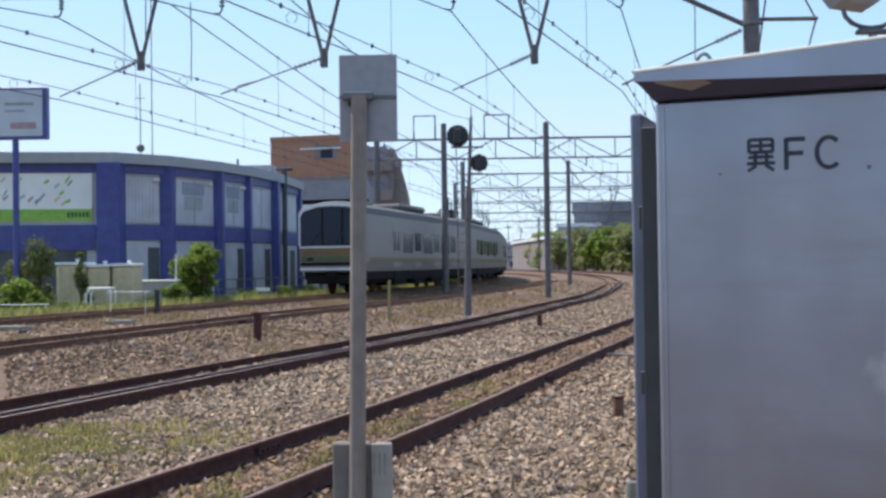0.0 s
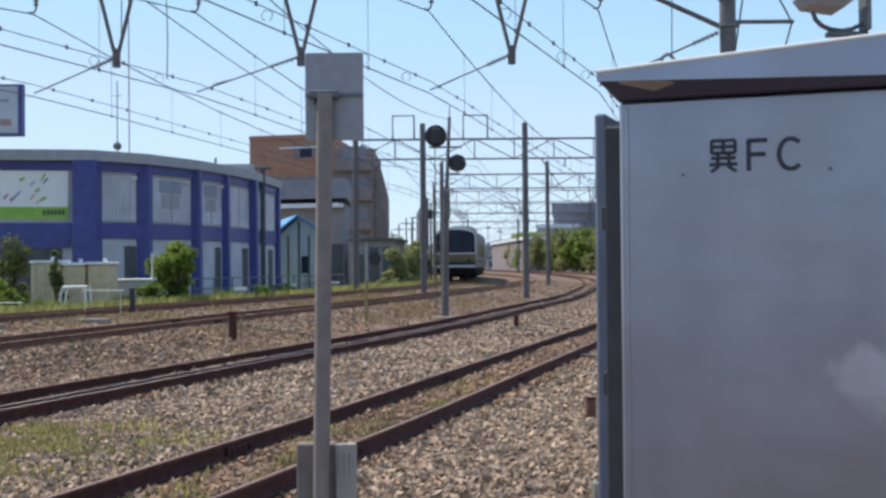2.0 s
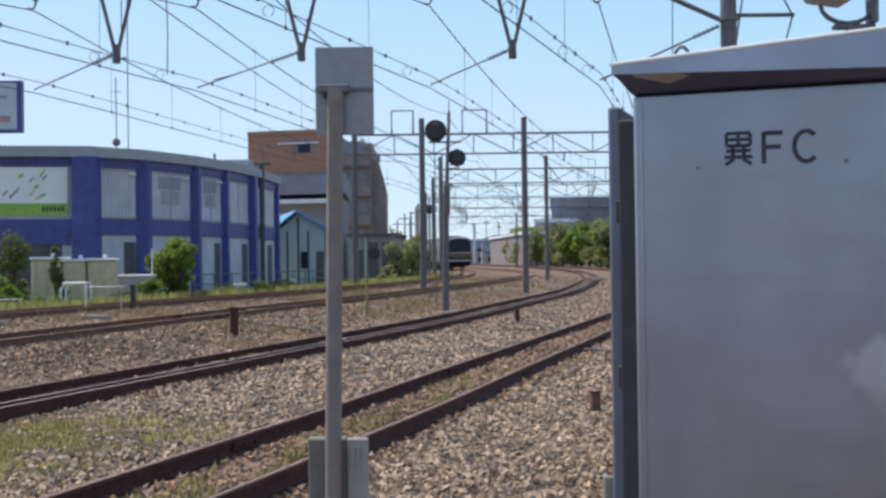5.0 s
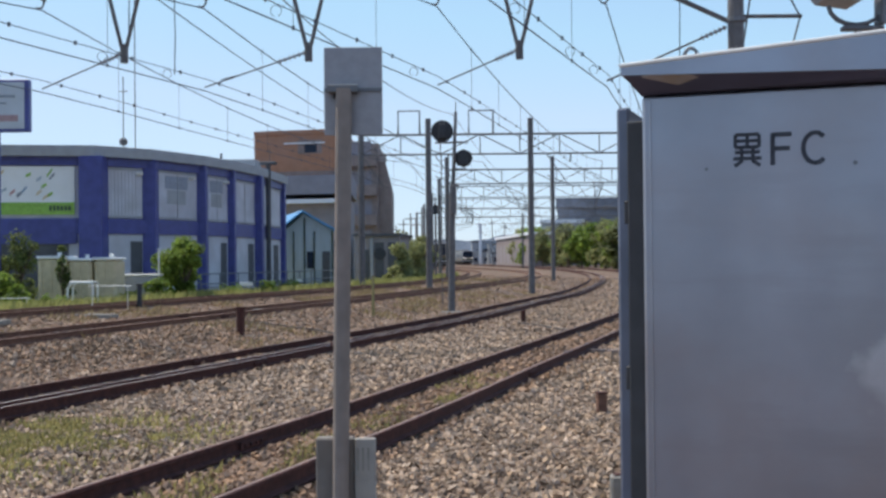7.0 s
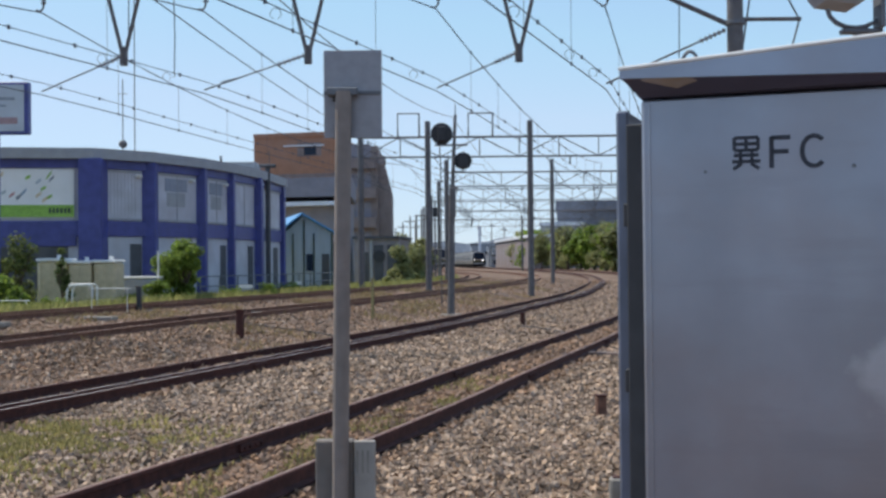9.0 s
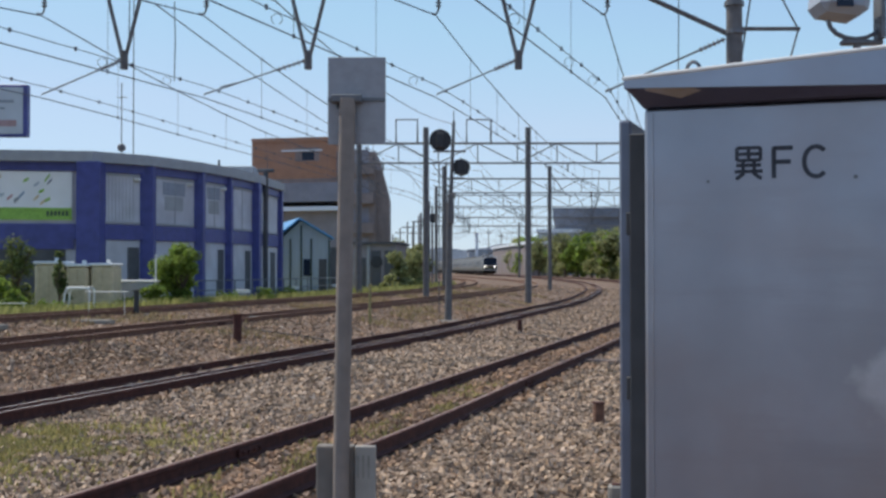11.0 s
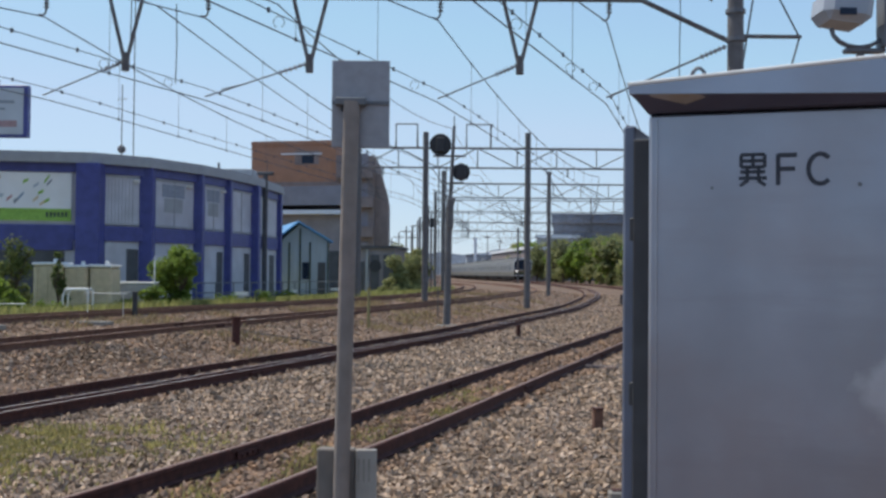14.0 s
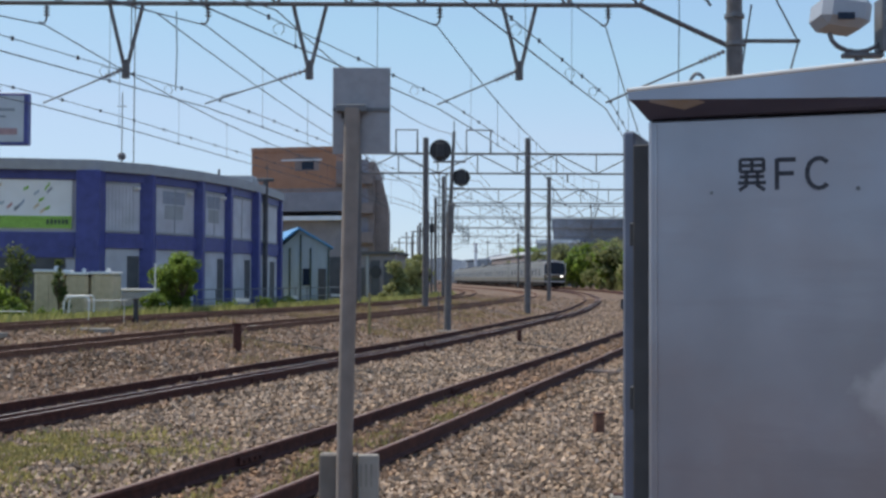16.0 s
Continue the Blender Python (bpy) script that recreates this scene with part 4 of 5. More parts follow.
def build_bits():
    """Small things on the ground: cables, a low white board, clumps of weeds."""
    for k, pts in enumerate(([(2.05, 30.6), (2.6, 29.2), (3.1, 26.6), (3.05, 25.0)], [(-5.2, 28.0), (-4.1, 27.2), (-3.2, 27.6), (-2.4, 26.6)])):
        c = thing("bond_cable", pose(0, 0, 0), "thin black bonding cable lying on the ballast", "cable", "cables on the ballast")
        bm = bmesh.new()
        tube(bm, [(x, y, ground_z(x, y) + 0.055) for x, y in pts], 0.016, 6)
        part("cable", bm, "black", c)
    for x, y, w in ((-8.0, 45.6, 0.55), (-5.6, 60.5, 0.5), (-6.9, 53.5, 0.3)):
        b = thing("marker_board", pose(x, y, ground_z(x, y)), "low white marker board on two short legs", "marker board", "marker boards")
        boxpart("board", "white", b, -w / 2, w / 2, -0.02, 0.02, 0.52, 0.66, bev=0.006)
        for sx in (-0.4, 0.4):
            boxpart("leg", "steel", b, sx * w - 0.015, sx * w + 0.015, -0.015, 0.015, -0.08, 0.52)
    p = thing("wood_offcut", pose(3.02, 21.2, ground_z(3.0, 21.2) + 0.045, 0, 0, 62), "reddish brown wooden offcut lying on the ballast", "plank")
    boxpart("plank", "rusthead", p, -0.06, 0.06, -0.32, 0.32, -0.03, 0.03, bev=0.006)
    p = thing("concrete_stake", pose(1.085, 7.0, ground_z(1.085, 7.0)), "short weathered concrete cable marker stake", "marker post")
    boxpart("stake", "concrete", p, -0.05, 0.05, -0.05, 0.05, -0.15, 0.44, bev=0.012)
    boxpart("cap", "rust", p, -0.03, 0.03, -0.03, 0.03, 0.44, 0.448)
    # rail joints: fishplates with bolts
    for line, ys in ((T1, (10.4, 17.0, 24.0)), (T2, (19.0, 28.0)), (T3, (29.0,))):
        for y in ys:
            for off in (-0.5675, 0.5675):
                x, yy = line.side(y, off)
                d = -math.degrees(math.atan((line.at(y + 0.2) - line.at(y - 0.2)) / 0.4))
                f = thing("fishplate", pose(x, yy, line.z(y), 0, 0, d), "rusty bolted fishplate joining two rails", "fishplate", "rail joints")
                for sx in (-1, 1):
                    boxpart("plate", "rust", f, sx * 0.032 - 0.010, sx * 0.032 + 0.010, -0.23, 0.23, -0.118, -0.042, bev=0.004)
                    for b in (-0.16, -0.055, 0.055, 0.16):
                        boxpart("bolt", "rust", f, sx * 0.052 - 0.011, sx * 0.052 + 0.011, b - 0.014, b + 0.014, -0.095, -0.067)


def build_floodlight():
    f = thing("floodlight", pose(2.95, 8.2, ground_z(2.95, 8.2)), "white floodlight housing on a curved bracket and pole", "floodlight")
    rodpart("pole", "steel", f, (0.12, 0.1, -0.05), (0.12, 0.1, 3.42), 0.03, seg=10)
    boxpart("bracket", "steel", f, 0.0, 0.30, 0.06, 0.14, 3.42, 3.455, bev=0.008)
    boxpart("plate", "steel", f, 0.26, 0.30, 0.0, 0.16, 3.455, 3.85, bev=0.006)
    bm = bmesh.new()
    box(bm, -0.20, 0.16, -0.10, 0.30, 3.62, 3.86, bev=0.06)
    bmesh.ops.rotate(bm, cent=(0, 0, 3.7), matrix=Matrix.Rotation(radians(8), 3, "Y"), verts=bm.verts)
    h = part("housing", bm, "lamp_grey", f)
    boxpart("lens", "glass", h, -0.10, 0.02, -0.11, -0.098, 3.66, 3.71)
    bm = bmesh.new()
    tube(bm, [(-0.10 + 0.20 * (1 - math.cos(a)), 0.08, 3.60 - 0.14 * math.sin(a)) for a in np.linspace(0, math.pi, 9)], 0.018)
    part("yoke", bm, "steel", f)


build_near_gantry()
build_far_gantry(57.0, px_x(638, 57), px_x(938, 57), 7.95, 8.75, px_x(757, 57), ((px_x(704, 57), px_x(742, 57), 1.2), (px_x(829, 57), px_x(872, 57), 1.2)))
build_far_gantry(80.0, px_x(789, 80), px_x(976, 80), 8.0, 8.9)
for yy, ul, ur in ((101, 775, 1120), (122, 762, 1125), (146, 748, 1130), (175, 735, 922)):
    build_far_gantry(float(yy), px_x(ul, yy), px_x(ur, yy), 8.2, 8.9)
build_wires()
build_signal()
build_posts()
build_floodlight()
build_bits()


# ---- buildings ----
def wall_seg(bm, a, b, z0, z1, out0, out1, trim=0.0, mi=0):
    """A slab along the plan segment a-b, from out0 to out1 metres in front of it (to the right of a to b)."""
    a, b = Vector((*a, 0)), Vector((*b, 0))
    d = (b - a).normalized()
    n = Vector((d.y, -d.x, 0))
    a, b = a + d * trim, b - d * trim
    q = [bm.verts.new(p + n * o + Vector((0, 0, z))) for z in (z0, z1) for p, o in ((a, out0), (b, out0), (b, out1), (a, out1))]
    for f in ((0, 1, 2, 3), (4, 5, 6, 7), (0, 1, 5, 4), (1, 2, 6, 5), (2, 3, 7, 6), (3, 0, 4, 7)):
        bm.faces.new([q[i] for i in f]).material_index = mi


def segpart(name, mat, parent, *args, trim=0.0, label=""):
    bm = bmesh.new()
    wall_seg(bm, *args, trim=trim)
    return part(name, bm, mat, parent, label)


def prism(bm, plan, z0, z1):
    lo = [bm.verts.new((x, y, z0)) for x, y in plan]
    hi = [bm.verts.new((x, y, z1)) for x, y in plan]
    bm.faces.new(lo), bm.faces.new(hi)
    n = len(plan)
    for i in range(n):
        bm.faces.new((lo[i], lo[(i + 1) % n], hi[(i + 1) % n], hi[i]))


# dim bluish sign face: its shade is put into the colour
M["sign_face"] = material("shaded_sign_face", (0.50, 0.56, 0.66), 0.6, dark=0.88, grain=1.5, stain=0.6)
# distant depot wall with bluish haze mixed into its colour
M["slate_wall"] = material("hazed_blue_wall", (0.18, 0.20, 0.245), 0.85, dark=0.85, grain=0.6, stain=0.1)
M["pale_sheet"] = material("pale_blue_sheet", (0.42, 0.50, 0.58), 0.6, dark=0.88, grain=2, stain=0.5, stretch=(6, 6, 0.3))


def build_store():
    s = thing("store", pose(0, 0, 0), "two storey blue and white roadside store with grey flat roof", "store building")
    front = [(-30, 42.6), (-14.0, 45.2), (-12.2, 47.0), (-10.75, 50.0), (-9.98, 52.7), (-9.33, 56.2), (-8.96, 62.0)]
    back = [(-19, 70), (-34, 66)]
    bm = bmesh.new()
    prism(bm, front + back, -0.1, 5.75)
    part("wall", bm, "store_panel", s)
    bm = bmesh.new()
    cx, cy = -19, 56
    k = lambda p: (cx + (p[0] - cx) * 1.035, cy + (p[1] - cy) * 1.035)
    prism(bm, [k(p) for p in front + back], 5.88, 6.30)
    part("roof", bm, "roof_grey", s, "flat roof with a deep pale grey edge")
    for i, (a, b) in enumerate(zip(front, front[1:])):
        segpart("fascia_band", "blue", s, a, b, 5.52, 5.88, 0.0, 0.14)
        segpart("floor_band", "blue", s, a, b, 2.80, 3.42, 0.0, 0.12)
        segpart("base_band", "blue", s, a, b, 0.0, 0.35, 0.0, 0.10)
        if i:
            w = segpart("window_frame", "store_panel" if i < 6 else "blue", s, a, b, 3.46, 5.48, 0.004, 0.05, trim=0.42)
            mid = Vector(a).lerp(Vector(b), 0.5)
            d = (Vector(b) - Vector(a)).normalized()
            L = (Vector(b) - Vector(a)).length
            if i in (2, 3):
                segpart("poster", "print_grey", w, tuple(mid - d * L * 0.24), tuple(mid + d * L * 0.2), 4.75, 5.3, 0.052, 0.066)
                segpart("poster", "grey_wall", w, tuple(mid - d * L * 0.2), tuple(mid + d * L * 0.16), 4.1, 4.7, 0.052, 0.062)
            segpart("head_trim", "roof_grey", w, a, b, 5.40, 5.48, 0.052, 0.09, trim=0.42)
            segpart("sill", "roof_grey", w, a, b, 3.46, 3.54, 0.052, 0.10, trim=0.42)
            if i > 1:
              segpart("mullion", "roof_grey", w, tuple(mid - d * 0.02), tuple(mid + d * 0.02), 3.46, 5.48, 0.052, 0.075)
            g = segpart("window_frame", "store_panel", s, a, b, 0.5, 2.76, 0.004, 0.05, trim=0.42)
            segpart("dark_opening", "dark_wall", g, tuple(mid + d * L * 0.12), tuple(mid + d * L * 0.33), 0.5, 2.5, 0.052, 0.06)
    for i, p in enumerate(front):
        if i == 0:
            continue
        w = (0.47, 0.28, 0.27, 0.25, 0.34, 0.26)[i - 1]
        bm = bmesh.new()
        box(bm, p[0] - w, p[0] + w, p[1] - w, p[1] + w, -0.1, 5.88, bev=0.02)
        part("column", bm, "blue", s)
    # the street front with its banner and shaded ground floor
    a, b = front[0], front[1]
    A, B = Vector(a), Vector(b)
    pt = lambda f: tuple(A.lerp(B, f))
    bn = segpart("banner", "billboard_white", s, pt(0.55), pt(0.955), 3.55, 5.48, 0.01, 0.08, label="white banner with coloured flecks over green")
    segpart("banner_strip", "billboard_green", bn, pt(0.55), pt(0.955), 3.56, 4.05, 0.082, 0.09)
    rnd = random.Random(4)
    for i in range(38):
        f = 0.565 + 0.375 * rnd.random()
        z = 4.12 + 0.95 * rnd.random()
        p = A.lerp(B, f)
        q = A.lerp(B, f + 0.012)
        n = Vector((q.y - p.y, -(q.x - p.x))).normalized() * 0.086
        tilt = rnd.uniform(0.1, 0.3)
        bm = bmesh.new()
        vs = [bm.verts.new((c.x + n.x * k, c.y + n.y * k, z + zz)) for k in (1.0, 0.96) for c, zz in ((p, 0), (p, 0.12), (q, 0.12 + tilt), (q, tilt))]
        for fc in ((0, 1, 2, 3), (4, 5, 6, 7), (0, 1, 5, 4), (1, 2, 6, 5), (2, 3, 7, 6), (3, 0, 4, 7)):
            bm.faces.new([vs[j] for j in fc])
        part("fleck", bm, rnd.choice(["print_red", "print_blue", "billboard_green", "print_grey", "pale_sheet", "beige"]), bn)
    for i in range(6):
        segpart("bar", "print_dark", bn, pt(0.895 + 0.009 * i), pt(0.901 + 0.009 * i), 3.72, 3.92, 0.091, 0.096)
        segpart("bar", "print_dark", bn, pt(0.60 + 0.009 * i), pt(0.606 + 0.009 * i), 3.72, 3.92, 0.091, 0.096)
    segpart("shop_front", "dark_wall", s, pt(0.45), pt(0.94), 0.4, 2.4, 0.004, 0.05)
    segpart("street_wall", "blue", s, pt(0.2), pt(0.96), 2.4, 2.80, 0.0, 0.10)
    for x, y, h, ball in ((-13.2, 46.6, 3.0, True), (-12.6, 46.2, 7.6, False), (-9.0, 58.5, 1.2, False)):
        t = rodpart("antenna", "mast", s, (x, y, 6.28), (x, y, 6.3 + h), 0.022, seg=6)
        if ball:
            bm = bmesh.new()
            bmesh.ops.create_uvsphere(bm, u_segments=10, v_segments=8, radius=0.17)
            bmesh.ops.translate(bm, vec=(x, y, 6.62), verts=bm.verts)
            part("ball", bm, "mast", t)
            rodpart("cross_arm", "mast", t, (x - 0.2, y, 8.7), (x + 0.2, y, 8.7), 0.015, seg=5)
    # ventilation pipes on the far columns
    for x, y in ((-8.95, 57.6),):
        fp = rodpart("flue_pipe", "dark_wall", s, (x, y, 0), (x, y, 6.55), 0.13, seg=10)
        boxpart("cowl", "dark_wall", fp, x - 0.42, x + 0.42, y - 0.2, y + 0.2, 6.55, 6.72, bev=0.04)
    u = boxpart("rooftop_unit", "grey_wall", s, -11.2, -9.6, 57.6, 59.4, 6.3, 6.86, bev=0.03, label="pale rooftop ventilation unit")
    rodpart("vent_stub", "mast", u, (-11.3, 57.4, 6.3), (-11.3, 57.4, 7.15), 0.06, seg=8)
    # shop lamps at the heads of the side bays, roller shutter ribs in the first one
    for (ax, ay), (bx, by) in zip(front[1:4], front[2:5]):
        f = 0.78
        x, y = ax + (bx - ax) * f, ay + (by - ay) * f
        d = Vector((bx - ax, by - ay)).normalized()
        x, y = x + d.y * 0.16, y - d.x * 0.16
        boxpart("wall_lamp", "white", s, x - 0.16, x + 0.10, y - 0.12, y + 0.08, 5.22, 5.36, bev=0.03)
    (ax, ay), (bx, by) = front[1], front[2]
    for i in range(9):
        q0, q1 = 0.22 + 0.062 * i, 0.226 + 0.062 * i
        p0, p1 = (ax + (bx - ax) * q0, ay + (by - ay) * q0), (ax + (bx - ax) * q1, ay + (by - ay) * q1)
        segpart("shutter_rib", "grey_wall", s, p0, p1, 3.56, 5.38, 0.05, 0.062)


def build_pylon():
    p = thing("pylon_sign", pose(-16.0, 39.5, ground_z(-16, 39.5)), "tall shop pylon sign with blue frame and pale face", "pylon sign")
    rodpart("pole", "blue", p, (0.4, 0, -0.1), (0.4, 0, 6.2), 0.11, seg=10)
    boxpart("frame", "blue", p, -2.2, 1.56, -0.16, 0.16, 6.1, 7.92, bev=0.02)
    boxpart("face", "sign_face", p, -2.1, 1.42, -0.185, -0.165, 6.2, 7.82)
    boxpart("strip", "print_grey", p, 0.1, 1.1, -0.195, -0.187, 7.28, 7.38)
    boxpart("strip", "print_grey", p, 0.1, 0.8, -0.195, -0.187, 7.05, 7.12)
    boxpart("strip", "print_pale", p, 0.3, 1.2, -0.195, -0.187, 6.45, 6.68)


def build_tanks():
    for x0, x1, y, h in ((-13.5, -12.55, 38.0, 1.74), (-12.5, -11.75, 38.1, 1.66), (-11.7, -10.95, 38.2, 1.68)):
        t = thing("storage_tank", pose((x0 + x1) / 2, y, ground_z(x0, y)), "beige ribbed storage tank with white lid behind the tracks", "storage tank", "storage tanks")
        w = (x1 - x0) / 2
        boxpart("body", "beige", t, -w, w, -0.5, 0.6, -0.08, h - 0.1, bev=0.07)
        boxpart("lid", "white", t, -w - 0.03, w + 0.03, -0.54, 0.64, h - 0.1, h, bev=0.03)
        for i in range(3):
            boxpart("rib", "beige", t, -w * 0.7 + i * w * 0.7 - 0.03, -w * 0.7 + i * w * 0.7 + 0.03, -0.53, -0.5, 0.1, h - 0.2)
        rodpart("vent", "white", t, (0.1, 0, h), (0.1, 0, h + 0.12), 0.07, seg=8)
    b = thing("pipe_stand", pose(-11.5, 36.0, ground_z(-11.5, 36) - 0.08), "low white tubular stand with a rounded top", "stand")
    for yy in (-0.25, 0.25):
        bm = bmesh.new()
        tube(bm, [(-0.44, yy, 0.22), (-0.40, yy, 0.80), (-0.34, yy, 0.90), (-0.22, yy, 0.95), (0.30, yy, 0.95), (0.40, yy, 0.88)], 0.035, 8)
        part("hoop", bm, "white", b)
        boxpart("leg", "white", b, 0.36, 0.41, yy - 0.025, yy + 0.025, -0.08, 0.88, bev=0.006)
        boxpart("leg", "white", b, -0.47, -0.42, yy - 0.025, yy + 0.025, -0.08, 0.30, bev=0.006)
    boxpart("top_sheet", "white", b, -0.36, 0.36, -0.28, 0.28, 0.955, 1.0, bev=0.02)
    boxpart("bottom_rail", "white", b, -0.46, 0.38, -0.29, -0.25, 0.24, 0.30, bev=0.006)
    w = thing("slim_pole", pose(-10.1, 40.0, ground_z(-10.1, 40)), "slim white pole standing beside the bush", "pole")
    rodpart("pole", "white", w, (0, 0, -0.1), (0, 0, 1.95), 0.03, seg=8)
    rodpart("cap", "white", w, (0, 0, 1.95), (0, 0, 1.99), 0.04, seg=8)
    u = thing("outdoor_unit", pose(-10.6, 40.2, ground_z(-10.6, 40)), "grey outdoor air conditioning unit with flat lid", "outdoor unit")
    boxpart("body", "grey_wall", u, -0.85, 0.5, -0.3, 0.3, -0.05, 1.02, bev=0.03)
    boxpart("lid", "white", u, -0.9, 0.55, -0.34, 0.34, 1.02, 1.09, bev=0.02)


def build_brick_block():
    b = thing("apartment_block", pose(0, 0, 0), "orange brown tiled apartment block with stepped side", "apartment building")
    front = [(-18.45, 110), (-10.0, 108)]
    bm = bmesh.new()
    prism(bm, [front[0], front[1], (-8.6, 124), (-17, 126)], -0.1, 14.0)
    part("wall", bm, "orange", b)
    segpart("parapet", "orange", b, front[0], front[1], 13.9, 14.3, -0.3, 0.12)
    segpart("roof_line", "tan", b, front[0], front[1], 10.0, 10.3, 0.0, 0.15)
    w = segpart("window", "tan", b, (-14.1, 108.98), (-11.7, 108.4), 12.0, 13.3, -0.2, 0.05)
    segpart("pane", "glass", w, (-13.4, 108.82), (-12.2, 108.53), 12.1, 12.9, 0.052, 0.08)
    segpart("sill", "white_panel", w, (-15.4, 109.29), (-11.4, 108.33), 12.95, 13.1, 0.06, 0.2)
    # tower, wing and balconies in darker tan: side shade put into the colour
    bm = bmesh.new()
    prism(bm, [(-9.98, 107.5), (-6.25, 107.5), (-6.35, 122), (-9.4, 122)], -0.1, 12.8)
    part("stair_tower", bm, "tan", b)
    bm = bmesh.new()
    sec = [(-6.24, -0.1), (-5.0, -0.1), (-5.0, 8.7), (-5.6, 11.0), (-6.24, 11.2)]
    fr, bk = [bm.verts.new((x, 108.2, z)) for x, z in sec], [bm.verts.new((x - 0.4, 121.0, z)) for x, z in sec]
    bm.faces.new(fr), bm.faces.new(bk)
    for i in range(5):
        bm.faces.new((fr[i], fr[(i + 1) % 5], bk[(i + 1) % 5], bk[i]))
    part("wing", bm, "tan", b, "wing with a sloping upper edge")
    for i in range(4):
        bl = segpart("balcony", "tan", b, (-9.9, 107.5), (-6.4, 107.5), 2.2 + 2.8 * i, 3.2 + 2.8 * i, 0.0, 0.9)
        segpart("pane", "mauve_roof", bl, (-9.3, 107.5), (-6.9, 107.5), 3.25 + 2.8 * i, 4.6 + 2.8 * i, 0.004, 0.05)


def build_grey_block():
    g = thing("warehouse", pose(0, 0, 0), "low grey warehouse with overhanging flat roof", "warehouse")
    bm = bmesh.new()
    prism(bm, [(-14, 84), (-6.9, 82.2), (-7.3, 92), (-13, 94)], -0.1, 6.2)
    part("wall", bm, "mauve_wall", g)
    bm = bmesh.new()
    prism(bm, [(-14.6, 83), (-6.65, 81.1), (-7.2, 93), (-13.6, 95)], 6.5, 7.9)
    part("roof", bm, "mauve_roof", g)
    segpart("canopy", "white_panel", g, (-13.8, 83.95), (-6.95, 82.2), 5.85, 6.15, 0.0, 1.0)
    segpart("shutter", "dark_wall", g, (-8.1, 82.5), (-7.0, 82.23), 0.2, 3.2, 0.004, 0.05)
    d = thing("lineside_building", pose(0, 0, 0), "dark grey lineside building with shaded openings", "building")
    bm = bmesh.new()
    prism(bm, [(-6.3, 79.5), (-3.15, 79.0), (-2.6, 86), (-5.8, 88)], -0.1, 3.35)
    part("wall", bm, "mauve_wall", d)
    bm = bmesh.new()
    prism(bm, [(-6.45, 79.2), (-3.0, 78.7), (-2.4, 86.3), (-5.7, 88.3)], 3.35, 3.52)
    part("roof", bm, "dark_wall", d)
    for k in (0.12, 0.45, 0.74):
        A, B = Vector((-6.3, 79.5)), Vector((-3.15, 79.0))
        segpart("opening", "dark_wall", d, tuple(A.lerp(B, k)), tuple(A.lerp(B, k + 0.2)), 0.3, 2.9 if k > 0.2 else 2.4, 0.004, 0.06)
    segpart("pillar", "grey_wall", d, tuple(A.lerp(B, 0.35)), tuple(A.lerp(B, 0.41)), -0.1, 3.3, 0.0, 0.12)
    p = A.lerp(B, 0.56)
    rodpart("extractor_fan", "black", d, (p.x, p.y - 0.12, 2.1), (p.x, p.y - 0.02, 2.1), 0.42, seg=20)


